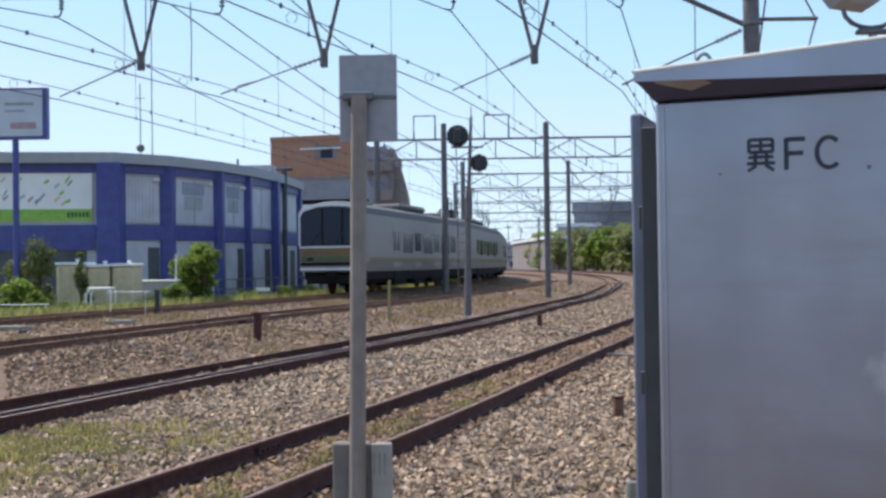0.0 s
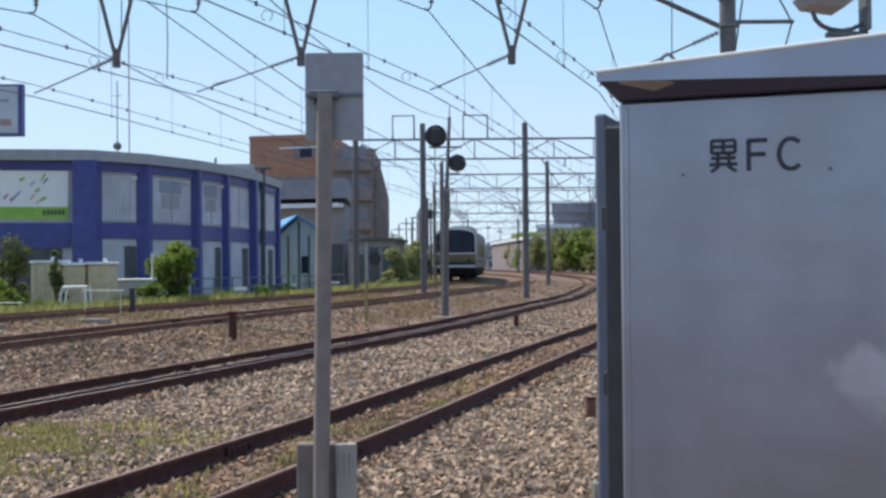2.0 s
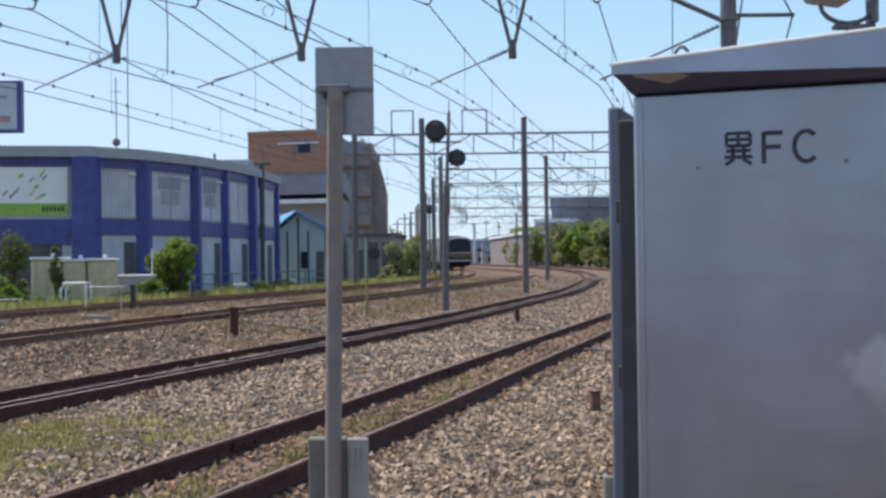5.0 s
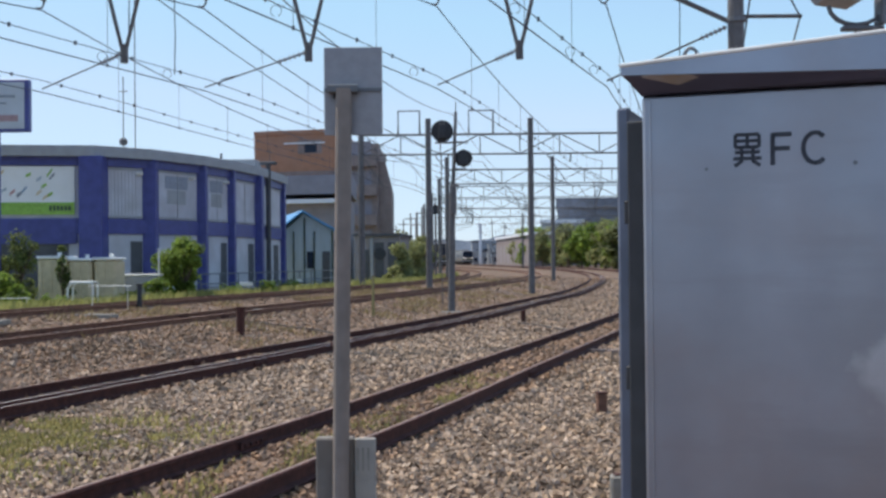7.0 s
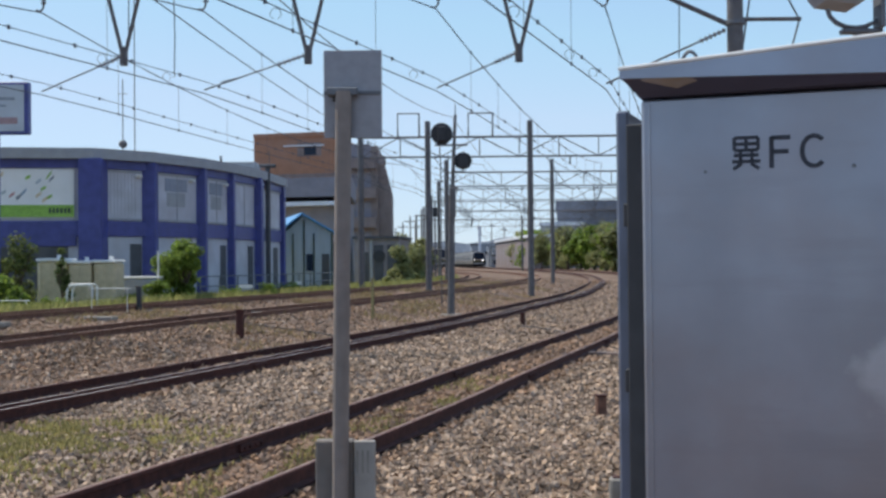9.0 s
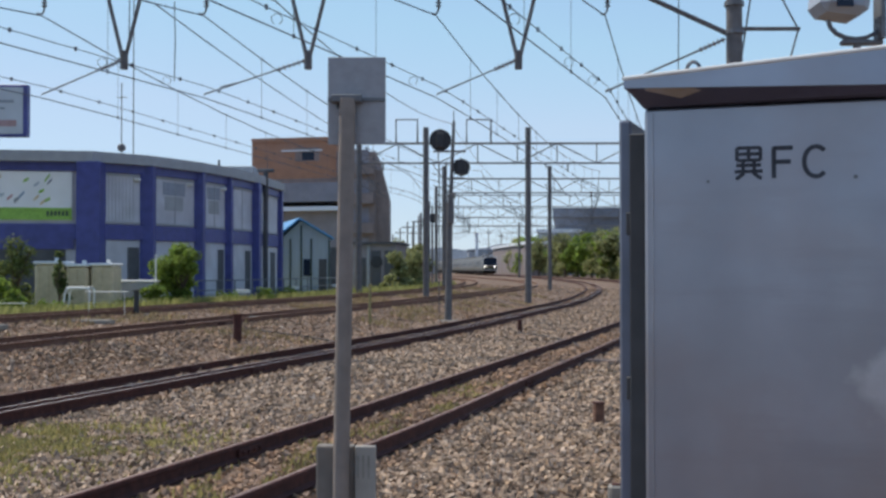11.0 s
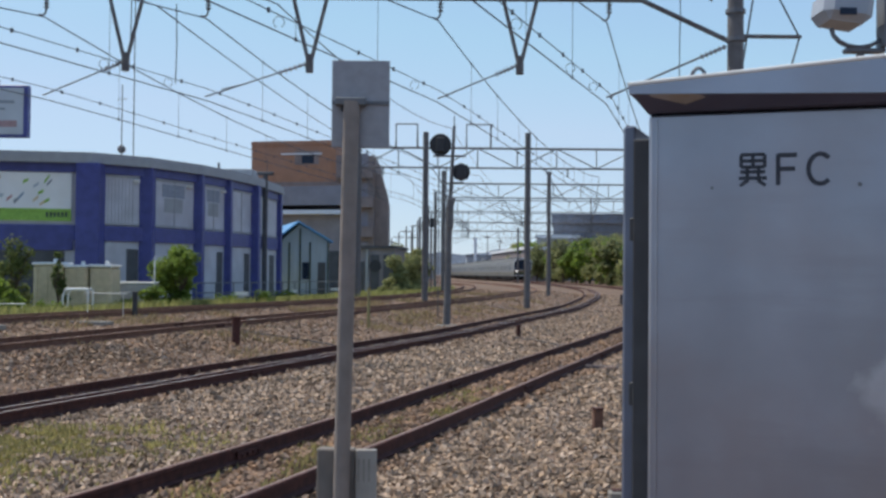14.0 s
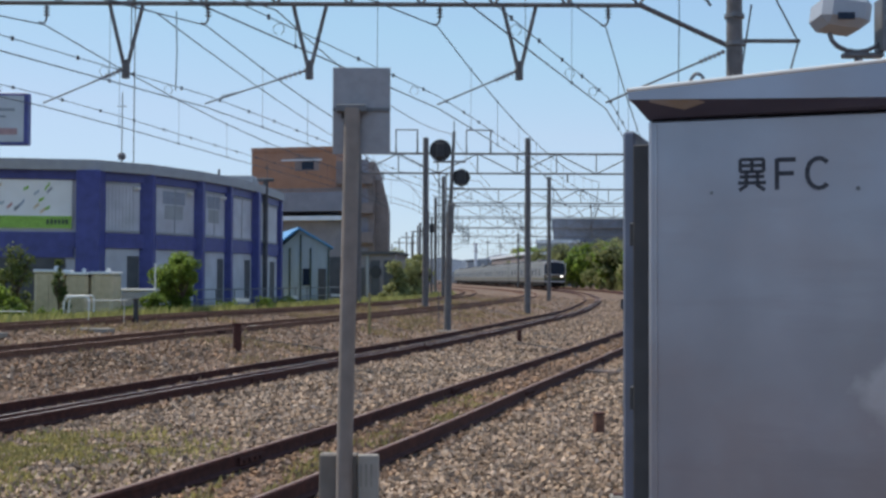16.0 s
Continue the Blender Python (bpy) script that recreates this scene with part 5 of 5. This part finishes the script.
def build_house():
    h = thing("shed", pose(0, 0, 0), "pale blue sheet metal shed with bright blue gable roof", "shed")
    a, b = Vector((-9.55, 67.2)), Vector((-6.55, 66.6))
    bm = bmesh.new()
    prism(bm, [tuple(a), tuple(b), (-8.6, 74.0), (-11.6, 74.7)], -0.1, 3.40)
    part("wall", bm, "pale_sheet", h)
    mid = a.lerp(b, 0.42)
    bm = bmesh.new()
    q = []
    for off in (Vector((0, 0)), Vector((-2.1, 7.4))):
        for p, z in ((a + off, 3.4), (b + off, 3.4), (mid + off, 4.5)):
            q.append(bm.verts.new((p.x, p.y, z)))
    for f in ((0, 1, 2), (3, 4, 5), (0, 1, 4, 3), (1, 2, 5, 4), (2, 0, 3, 5)):
        bm.faces.new([q[i] for i in f])
    part("gable", bm, "pale_sheet", h)
    for s, e in ((mid, a - Vector((0.3, 0))), (mid, b + Vector((0.3, 0)))):
        bm = bmesh.new()
        zs, ze = 4.53, 3.34
        q = []
        for off in (Vector((-0.04, -0.45)), Vector((-2.25, 7.8))):
            for p, z in ((s + off, zs), (e + off, ze), (e + off, ze + 0.12), (s + off, zs + 0.12)):
                q.append(bm.verts.new((p.x, p.y, z)))
        for f in ((0, 1, 2, 3), (4, 5, 6, 7), (0, 1, 5, 4), (1, 2, 6, 5), (2, 3, 7, 6), (3, 0, 4, 7)):
            bm.faces.new([q[i] for i in f])
        part("roof", bm, "blue_roof", h, "bright blue sheet roof slope")
    for k in (0.02, 0.2, 0.42, 0.62, 0.98):
        p = a.lerp(b, k)
        rodpart("pipe", "print_dark", h, (p.x, p.y - 0.06, 0), (p.x, p.y - 0.06, 3.4 + (0.8 if k == 0.42 else 0)), 0.05, seg=6)
    segpart("door", "dark_wall", h, tuple(a.lerp(b, 0.78)), tuple(a.lerp(b, 0.93)), 0.1, 2.2, 0.004, 0.05)
    segpart("window", "glass", h, tuple(a.lerp(b, 0.47)), tuple(a.lerp(b, 0.6)), 1.2, 2.2, 0.004, 0.05)
    r = thing("lineside_fence", pose(0, 0, 0), "low grey pipe fence along the verge", "fence")
    pts = [(-10.2, 47.3), (-8.6, 51.5), (-7.8, 56), (-6.6, 61), (-5.2, 66)]
    for (xa, ya), (xb, yb) in zip(pts, pts[1:]):
        for i in range(3):
            x, y = xa + (xb - xa) * i / 3, ya + (yb - ya) * i / 3
            rodpart("post", "steel", r, (x, y, ground_z(x, y) - 0.05), (x, y, 1.15), 0.03, seg=6)
        for z in (0.7, 1.12):
            rodpart("rail", "steel", r, (xa, ya, z), (xb, yb, z), 0.025, seg=6)


build_store()
build_pylon()
build_tanks()
build_brick_block()
build_grey_block()
build_house()


# ---- distance ----
def build_distance():
    rnd = random.Random(11)
    d = thing("depot_building", pose(0, 0, 0), "dark flat roofed depot building above the trees", "building")
    bm = bmesh.new()
    prism(bm, [(28.5, 285), (70, 280), (72, 310), (32, 315)], -0.1, 14.5)
    part("wall", bm, "slate_wall", d)
    bm = bmesh.new()
    prism(bm, [(28, 284), (70.5, 279), (72.5, 311), (31.5, 316)], 14.5, 17.0)
    part("roof", bm, "slate_wall", d)
    s = thing("station_roof", pose(0, 0, 0), "long pale roofed shed beyond the masts", "shed")
    bm = bmesh.new()
    prism(bm, [(23.5, 275), (33, 273), (36, 286), (25.5, 287)], -0.1, 10.4)
    part("wall", bm, "grey_wall", s)
    bm = bmesh.new()
    prism(bm, [(23.1, 274.4), (33.4, 272.4), (36.4, 286.4), (25.1, 287.4)], 10.4, 11.3)
    part("roof", bm, "white_panel", s)
    w = thing("track_shed", pose(0, 0, 0), "long pale grey shed with a white roof edge", "shed")
    bm = bmesh.new()
    prism(bm, [(13.7, 302), (18.3, 240), (25, 241), (20, 303)], -0.1, 6.9)
    part("wall", bm, "tan", w)
    bm = bmesh.new()
    prism(bm, [(13.3, 302.4), (17.9, 239.6), (25.4, 240.6), (20.4, 303.4)], 6.9, 7.5)
    part("roof", bm, "white_panel", w)
    for i in range(9):
        f, g2 = (i + 0.25) / 9, (i + 0.65) / 9
        p0, p1 = (13.7 + 4.6 * f, 302 - 62 * f), (13.7 + 4.6 * g2, 302 - 62 * g2)
        segpart("bay", "mauve_wall", w, p1, p0, 0.6, 5.2, -0.02, 0.08)
    w = thing("white_tower", pose(11.3, 360, 0), "slim white tower above the town roofs", "tower")
    boxpart("shaft", "white_panel", w, -0.45, 0.45, 0, 0.9, -0.2, 12.4, bev=0.1)
    boxpart("head", "white_panel", w, -0.65, 0.65, -0.2, 1.1, 12.4, 13.2, bev=0.1)
    # the town: each house a body, roof and a few windows
    # town_wall has the bluish haze of distance in its colour
    mats = ["grey_wall", "roof_grey", "town_wall", "roof_grey", "town_wall", "grey_wall"]
    spots = [(-40, 330, 12, 9), (-30, 360, 14, 12), (-18, 340, 10, 8), (-8, 380, 14, 14), (4, 350, 12, 10), (14, 345, 12, 12), (24, 330, 13, 11), (33, 370, 16, 15), (44, 340, 14, 10),
             (9, 400, 18, 19), (28, 420, 16, 17), (-22, 420, 18, 20), (-60, 380, 18, 15), (-52, 300, 14, 9), (60, 360, 18, 12), (20, 300, 9, 7), (12, 285, 7, 6), (29, 262, 8, 9), (36, 290, 12, 8)]
    for i in range(34):
        y = rnd.uniform(300, 470)
        spots.append((px_x(rnd.uniform(690, 960), y), y, rnd.uniform(5, 10), rnd.uniform(5, 12)))
    for x, y, w, h in spots:
        for line in TRACKS:
            c = line.at(y)
            if abs(x - c) < w / 2 + 6:
                x = T1.at(y) + w / 2 + 9 if x > T4.at(y) else T4.at(y) - w / 2 - 9
        b = thing("town_house", pose(x, y, 0), "pale distant town building with flat roof", "building", "distant town buildings")
        h = min(h, 15) * 0.52
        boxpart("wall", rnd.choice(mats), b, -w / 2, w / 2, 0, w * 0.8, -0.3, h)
        boxpart("roof", rnd.choice(["roof_grey", "dark_wall", "town_wall"]), b, -w / 2 - 0.3, w / 2 + 0.3, -0.3, w * 0.8 + 0.3, h, h + 0.5)
        for r in range(int(h // 3)):
            for c in range(3):
                xx = -w / 2 + (c + 0.5) * w / 3
                boxpart("window", "glass", b, xx - w * 0.09, xx + w * 0.09, -0.06, -0.01, 1.0 + 3 * r, 2.4 + 3 * r)
    for k, (u, y, z) in enumerate(((698, 215, 8.2), (711, 190, 8.4), (724, 170, 8.6), (733, 205, 8.8), (744, 150, 8.6), (768, 130, 8.4), (868, 330, 13), (890, 300, 11), (1034, 230, 9.5), (1062, 205, 9.2))):
        x = px_x(u, y)
        p = thing("lineside_pole", pose(x, y, ground_z(x, y)), "slim dark lineside pole with cross arm", "pole", "distant lineside poles")
        rodpart("pole", "mast", p, (0, 0, -0.1), (0, 0, z), 0.14, 0.10, 8)
        boxpart("cross_arm", "mast", p, -0.9, 0.9, -0.06, 0.06, z - 0.9, z - 0.75)
    # far hills: one plain strip with an uneven top, haze put into its colour
    n = 120
    vs, fs = [], []
    for i in range(n + 1):
        x = -900 + 1800 * i / n
        h = 30 + 16 * noise.noise((x * 0.006, 3.1, 0)) + 6 * noise.noise((x * 0.03, 1.7, 0)) + (6 if x > 60 else 0)
        vs += [(x, 1500, -5), (x, 1540, h), (x, 1700, h * 0.9)]
    for i in range(n):
        a = i * 3
        fs += [(a, a + 3, a + 4, a + 1), (a + 1, a + 4, a + 5, a + 2)]
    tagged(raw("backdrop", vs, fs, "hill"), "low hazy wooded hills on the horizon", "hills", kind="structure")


build_distance()


# ---- plants ----
def leaf_cloud(clumps, n, size, seed, flat=0.6):
    """Many small folded leaves scattered through ball-shaped clumps (x, y, z, r)."""
    rg = np.random.default_rng(seed)
    c = np.array(clumps)
    w = c[:, 3] ** 2
    idx = rg.choice(len(c), n, p=w / w.sum())
    v = rg.normal(size=(n, 3))
    v /= np.linalg.norm(v, axis=1)[:, None]
    r = (0.3 + 0.7 * rg.random(n) ** 0.5) * c[idx, 3] * (0.8 + 0.55 * rg.random(n))
    p = c[idx, :3] + v * r[:, None] * np.array([1, 1, 0.85])
    a = rg.normal(size=(n, 3))
    a /= np.linalg.norm(a, axis=1)[:, None]
    nn = v * 0.6 + rg.normal(size=(n, 3)) * flat + np.array([0, 0, 0.4])
    b = np.cross(nn, a)
    b /= np.linalg.norm(b, axis=1)[:, None] + 1e-9
    a = np.cross(b, nn)
    a /= np.linalg.norm(a, axis=1)[:, None] + 1e-9
    s = size * (0.6 + 0.8 * rg.random(n))[:, None]
    nn /= np.linalg.norm(nn, axis=1)[:, None]
    vs = np.stack([p - a * s, p + b * s * 0.5 + nn * s * 0.15, p + a * s, p - b * s * 0.5 + nn * s * 0.15], 1).reshape(-1, 3)
    fs = np.arange(n * 4).reshape(n, 4)
    return vs, fs


def cloud_part(name, mat, parent, clumps, n, size, seed):
    vs, fs = leaf_cloud(clumps, n, size, seed)
    return raw(name, vs.tolist(), fs.tolist(), mat, parent)


def build_tree(name, x, y, h, spread, seed, mat, leaves, size, label, trunk=0.35, group=""):
    rnd = random.Random(seed)
    g = ground_z(x, y)
    t = thing(name, pose(x, y, g), label, "tree" if name == "tree" else "bush", group)
    bm = bmesh.new()
    rod(bm, (0, 0, -0.15), (0, 0, h * trunk), 0.03 * h, 0.018 * h, 8)
    clumps = []
    for i in range(17):
        a = rnd.uniform(0, 6.28)
        k = rnd.uniform(0.1, 1.0) * spread * 0.62
        z = h * rnd.uniform(trunk * 0.55, 0.86)
        r = spread * rnd.uniform(0.16, 0.40) * (1.1 - 0.4 * z / h)
        p = (k * math.cos(a), k * math.sin(a), max(z, r * 0.75))
        clumps.append((*p, r))
        rod(bm, (0, 0, h * trunk * 0.8), p, 0.012 * h, 0.005 * h, 6)
    clumps.append((0, 0, h - spread * 0.3, spread * 0.32))
    part("trunk", bm, "bark", t)
    cloud_part("crown", mat, t, clumps, leaves, size, seed)


def build_plants():
    build_tree("bush", -9.5, 41.3, 2.45, 1.28, 3, "leaf", 6200, 0.08, "bright green leafy bush beside the store", 0.25)
    build_tree("bush", -9.95, 39.3, 0.95, 0.7, 5, "leaf", 1200, 0.08, "low yellow green shrub by the tanks", 0.2)
    for i, (x, y, h, s) in enumerate(((-14.3, 36.2, 1.25, 0.95), (-13.3, 35.2, 0.8, 0.6), (-15.6, 36.0, 1.5, 1.1), (-15.1, 40.0, 2.7, 1.25))):
        build_tree("bush", x, y, h, s, 20 + i, "leaf" if i < 3 else "leaf_dark", 1500, 0.09, "green shrub growing in the verge", 0.2)
    for i, (x, y, h, s) in enumerate(((-8.3, 44.0, 0.6, 0.6), (-7.4, 47.5, 0.7, 0.6), (-7.2, 52.0, 0.6, 0.7), (-12.2, 35.2, 0.5, 0.6), (-10.4, 38.0, 0.55, 0.5))):
        build_tree("bush", x, y, h, s, 30 + i, "leaf", 700, 0.06, "small weedy shrub along the verge", 0.2)
    for i, (x, y, h, s) in enumerate(((-2.9, 72, 2.6, 1.3), (-2.0, 78, 2.9, 1.4), (-1.7, 86, 3.4, 1.6), (-3.6, 92, 4.0, 2.0))):
        build_tree("bush", x, y, h, s, 40 + i, "leaf_hazed", 1500, 0.16, "green bushes beside the lineside building", 0.2)
    build_tree("bush", -12.35, 36.6, 2.1, 0.42, 55, "leaf_dark", 700, 0.07, "tall thin weed in front of the tanks", 0.3)
    rnd = random.Random(8)
    for i in range(46):
        y = 125 + 145 * rnd.random()
        x = T1.at(y) + 4.5 + 16 * rnd.random() ** 1.3
        bearing = x / y
        h = 1.5 + y * (0.0285 + 0.008 * min(max((bearing - 0.085) / 0.075, 0), 1)) + rnd.uniform(-0.9, 0.3)
        build_tree("tree", x, y, h, h * 0.5, 60 + i, "leaf_hazed" if i % 3 else "leaf", 1500, 0.36, "dense green tree on the bank by the curve", 0.3, "trees of the bank")
    for i in range(16):
        y = rnd.uniform(95, 160)
        x = T1.at(y) + rnd.uniform(3.6, 6)
        h = rnd.uniform(2.0, 4.0)
        build_tree("bush", x, y, h, h * 0.6, 120 + i, "leaf_hazed", 1100, 0.2, "green scrub on the bank by the curve", 0.2, "scrub of the bank")


def grass_mesh(name, spots, mat, hmin, hmax, seed, label):
    rg = np.random.default_rng(seed)
    n = len(spots)
    p = np.array(spots)
    ang = rg.random(n) * 6.28
    h = hmin + (hmax - hmin) * rg.random(n)
    w = 0.012 + 0.012 * rg.random(n) + h * 0.04
    d = np.stack([np.cos(ang), np.sin(ang), np.zeros(n)], 1)
    lean = rg.normal(size=(n, 3)) * np.array([0.35, 0.35, 0]) * h[:, None]
    up = np.array([0, 0, 1.0])
    vs = np.stack([p - d * w[:, None], p + d * w[:, None], p + up * h[:, None] + lean], 1).reshape(-1, 3)
    return tagged(raw(name, vs.tolist(), np.arange(n * 3).reshape(n, 3).tolist(), mat), label, "grass", kind="stuff")


def build_grass():
    rg = np.random.default_rng(2)
    spots = []
    for i in range(42000):
        y = 22 + 75 * rg.random() ** 1.3
        x = T4.at(y) - 1.05 - abs(rg.normal()) * 1.7
        if noise.noise((x * 0.5, y * 0.5, 5)) > -0.25 or x < T4.at(y) - 2.6:
            spots.append((x, y, ground_z(x, y) - 0.03))
    grass_mesh("verge_grass", spots, "grass", 0.14, 0.5, 3, "uneven green grass along the verge")
    spots = []
    for i in range(16000):
        y = 22 + 60 * rg.random() ** 1.2
        x = T4.at(y) - 1.5 - abs(rg.normal()) * 1.5
        spots.append((x, y, ground_z(x, y) - 0.03))
    for i in range(7000):
        y = 20 + 55 * rg.random()
        x = T4.at(y) + rg.normal() * 0.3
        if noise.noise((x * 0.8, y * 0.3, 12)) > -0.1:
            spots.append((x, y, ground_z(x, y) - 0.03))
    for i in range(15000):
        y = 20 + 60 * rg.random()
        x = (T3.at(y) + T4.at(y)) / 2 + rg.normal() * 0.7
        if noise.noise((x * 0.4, y * 0.25, 9)) > 0.05:
            spots.append((x, y, ground_z(x, y) - 0.03))
    for i in range(9000):
        y = 22 + 45 * rg.random()
        x = (T3.at(y) + T2.at(y)) / 2 + rg.normal() * 0.9
        if noise.noise((x * 0.5, y * 0.4, 2)) > 0.18:
            spots.append((x, y, ground_z(x, y) - 0.03))
    grass_mesh("dry_weeds", spots, "dry_grass", 0.06, 0.22, 4, "dry yellowish weeds between the tracks")
    spots = []
    for i in range(11500):
        x, y = -4.2 + rg.normal() * 0.8, 11.2 + rg.normal() * 0.8
        if noise.noise((x * 1.8, y * 1.8, 4)) > -0.12 and T2.at(y) + 0.9 < x < T1.at(y) - 0.9:
            spots.append((x, y, ground_z(x, y) - 0.02))
    for i in range(5200):
        y = 6.5 + 11 * rg.random()
        x = T1.at(y) + rg.normal() * 0.30
        if abs(x - T1.at(y)) < 0.5 and noise.noise((x * 2.2, y * 1.1, 8)) > 0.0:
            spots.append((x, y, ground_z(x, y) - 0.02))
    grass_mesh("moss_weeds", spots, "moss", 0.04, 0.11, 5, "low mossy weeds on the ballast")


build_plants()
build_grass()


# ---- ballast stones ----
def build_stones():
    rg = np.random.default_rng(7)
    base = np.array([(1, 0, 0), (-1, 0, 0), (0, 1, 0), (0, -1, 0), (0, 0, 1), (0, 0, -1)], float)
    tri = np.array([(0, 2, 4), (2, 1, 4), (1, 3, 4), (3, 0, 4), (2, 0, 5), (1, 2, 5), (3, 1, 5), (0, 3, 5)])
    zones = [("ballast_stones", 5.2, 15, 40000, 0.034), ("ballast_stones", 15, 27, 52000, 0.046), ("ballast_stones", 27, 52, 44000, 0.050), ("ballast_stones", 52, 98, 26000, 0.065)]
    for name, y0, y1, n, size in zones:
        y = np.sqrt(y0 ** 2 + (y1 ** 2 - y0 ** 2) * rg.random(n))
        x = (rg.random(n) * 1.1 - 0.6) * y * 0.84 + 0.1 * y
        keep = [(T4.at(b) - 2.2 < a) for a, b in zip(x, y)]
        x, y = x[keep], y[keep]
        n = len(x)
        z = np.array([ground_z(a, b) + 0.035 * noise.noise((a * 0.6, b * 0.6, 0)) for a, b in zip(x, y)])
        for line in TRACKS:
            dist = np.array([abs(a - line.at(b)) for a, b in zip(x, y)])
            for off in (-0.57, 0.57):
                d2 = np.array([abs(a - line.at(b) - off * 1.04) for a, b in zip(x, y)])
                z -= np.where(d2 < 0.10, 0.05, 0)
        s = size * (0.55 + 0.9 * rg.random(n) ** 1.5)
        v = base[None] * (0.7 + 0.6 * rg.random((n, 6, 1))) * np.array([1, 0.8, 0.65]) + rg.normal(size=(n, 6, 3)) * 0.16
        q = rg.normal(size=(n, 4))
        q /= np.linalg.norm(q, axis=1)[:, None]
        a, b, c, d = q.T
        R = np.stack([np.stack([1 - 2 * (c * c + d * d), 2 * (b * c - a * d), 2 * (b * d + a * c)], 1), np.stack([2 * (b * c + a * d), 1 - 2 * (b * b + d * d), 2 * (c * d - a * b)], 1), np.stack([2 * (b * d - a * c), 2 * (c * d + a * b), 1 - 2 * (b * b + c * c)], 1)], 1)
        v = np.einsum("nij,nkj->nki", R, v) * s[:, None, None] + np.stack([x, y, z + s * (0.05 + 0.45 * rg.random(n))], 1)[:, None]
        inside = np.zeros(n, bool)
        for line in (T1, T2, T3, T4):
            inside |= np.array([abs(a - line.at(b)) < 0.85 + 0.35 * noise.noise((a, b, 3)) for a, b in zip(x, y)])
        inside |= np.array([b > 13 and a < (T2.at(b) + T3.at(b)) / 2 + 1.8 + 1.2 * noise.noise((a * 0.3, b * 0.3, 6)) for a, b in zip(x, y)]) & (rg.random(n) < 0.7)
        for pick, mat, lab in ((~inside, "stone", "loose grey brown ballast stones beside the rails"), (inside, "stained", "rust stained brown ballast stones between the rails")):
            vv = v[pick]
            f = (tri[None] + (np.arange(len(vv)) * 6)[:, None, None]).reshape(-1, 3)
            tagged(raw(name, vv.reshape(-1, 3).tolist(), f.tolist(), mat), lab, "ballast", kind="stuff")


build_stones()


# ---- what moves ----
def car_pose(line, s0):
    """A car of 19.5 m whose y = 0 end lies at arc length s0, standing on its bogies."""
    a, b = line.place(s0 + 2.6), line.place(s0 + 16.5)
    d = (b - a).normalized()
    o = a - d * 2.6
    return pose(o.x, o.y, o.z, math.degrees(math.asin(d.z)), 0, -math.degrees(math.atan2(d.x, d.y)))


def going_s(t):
    return S_GO + 17.2 * t + 0.02 * t * t


def coming_s(t):
    return S_COME + 16.5 * (16.0 - t)


S_GO = 48.8
S_COME = 154.0


def motions():
    for i, car in enumerate(GOING):
        walk(car, [(t, car_pose(T4, going_s(t) + 20.0 * i)) for t in np.arange(0, 16.01, 0.5)])
    for i, car in enumerate(COMING):
        walk(car, [(t, car_pose(T2, coming_s(t) + 20.0 * i)) for t in np.arange(0, 16.01, 0.5)])


motions()
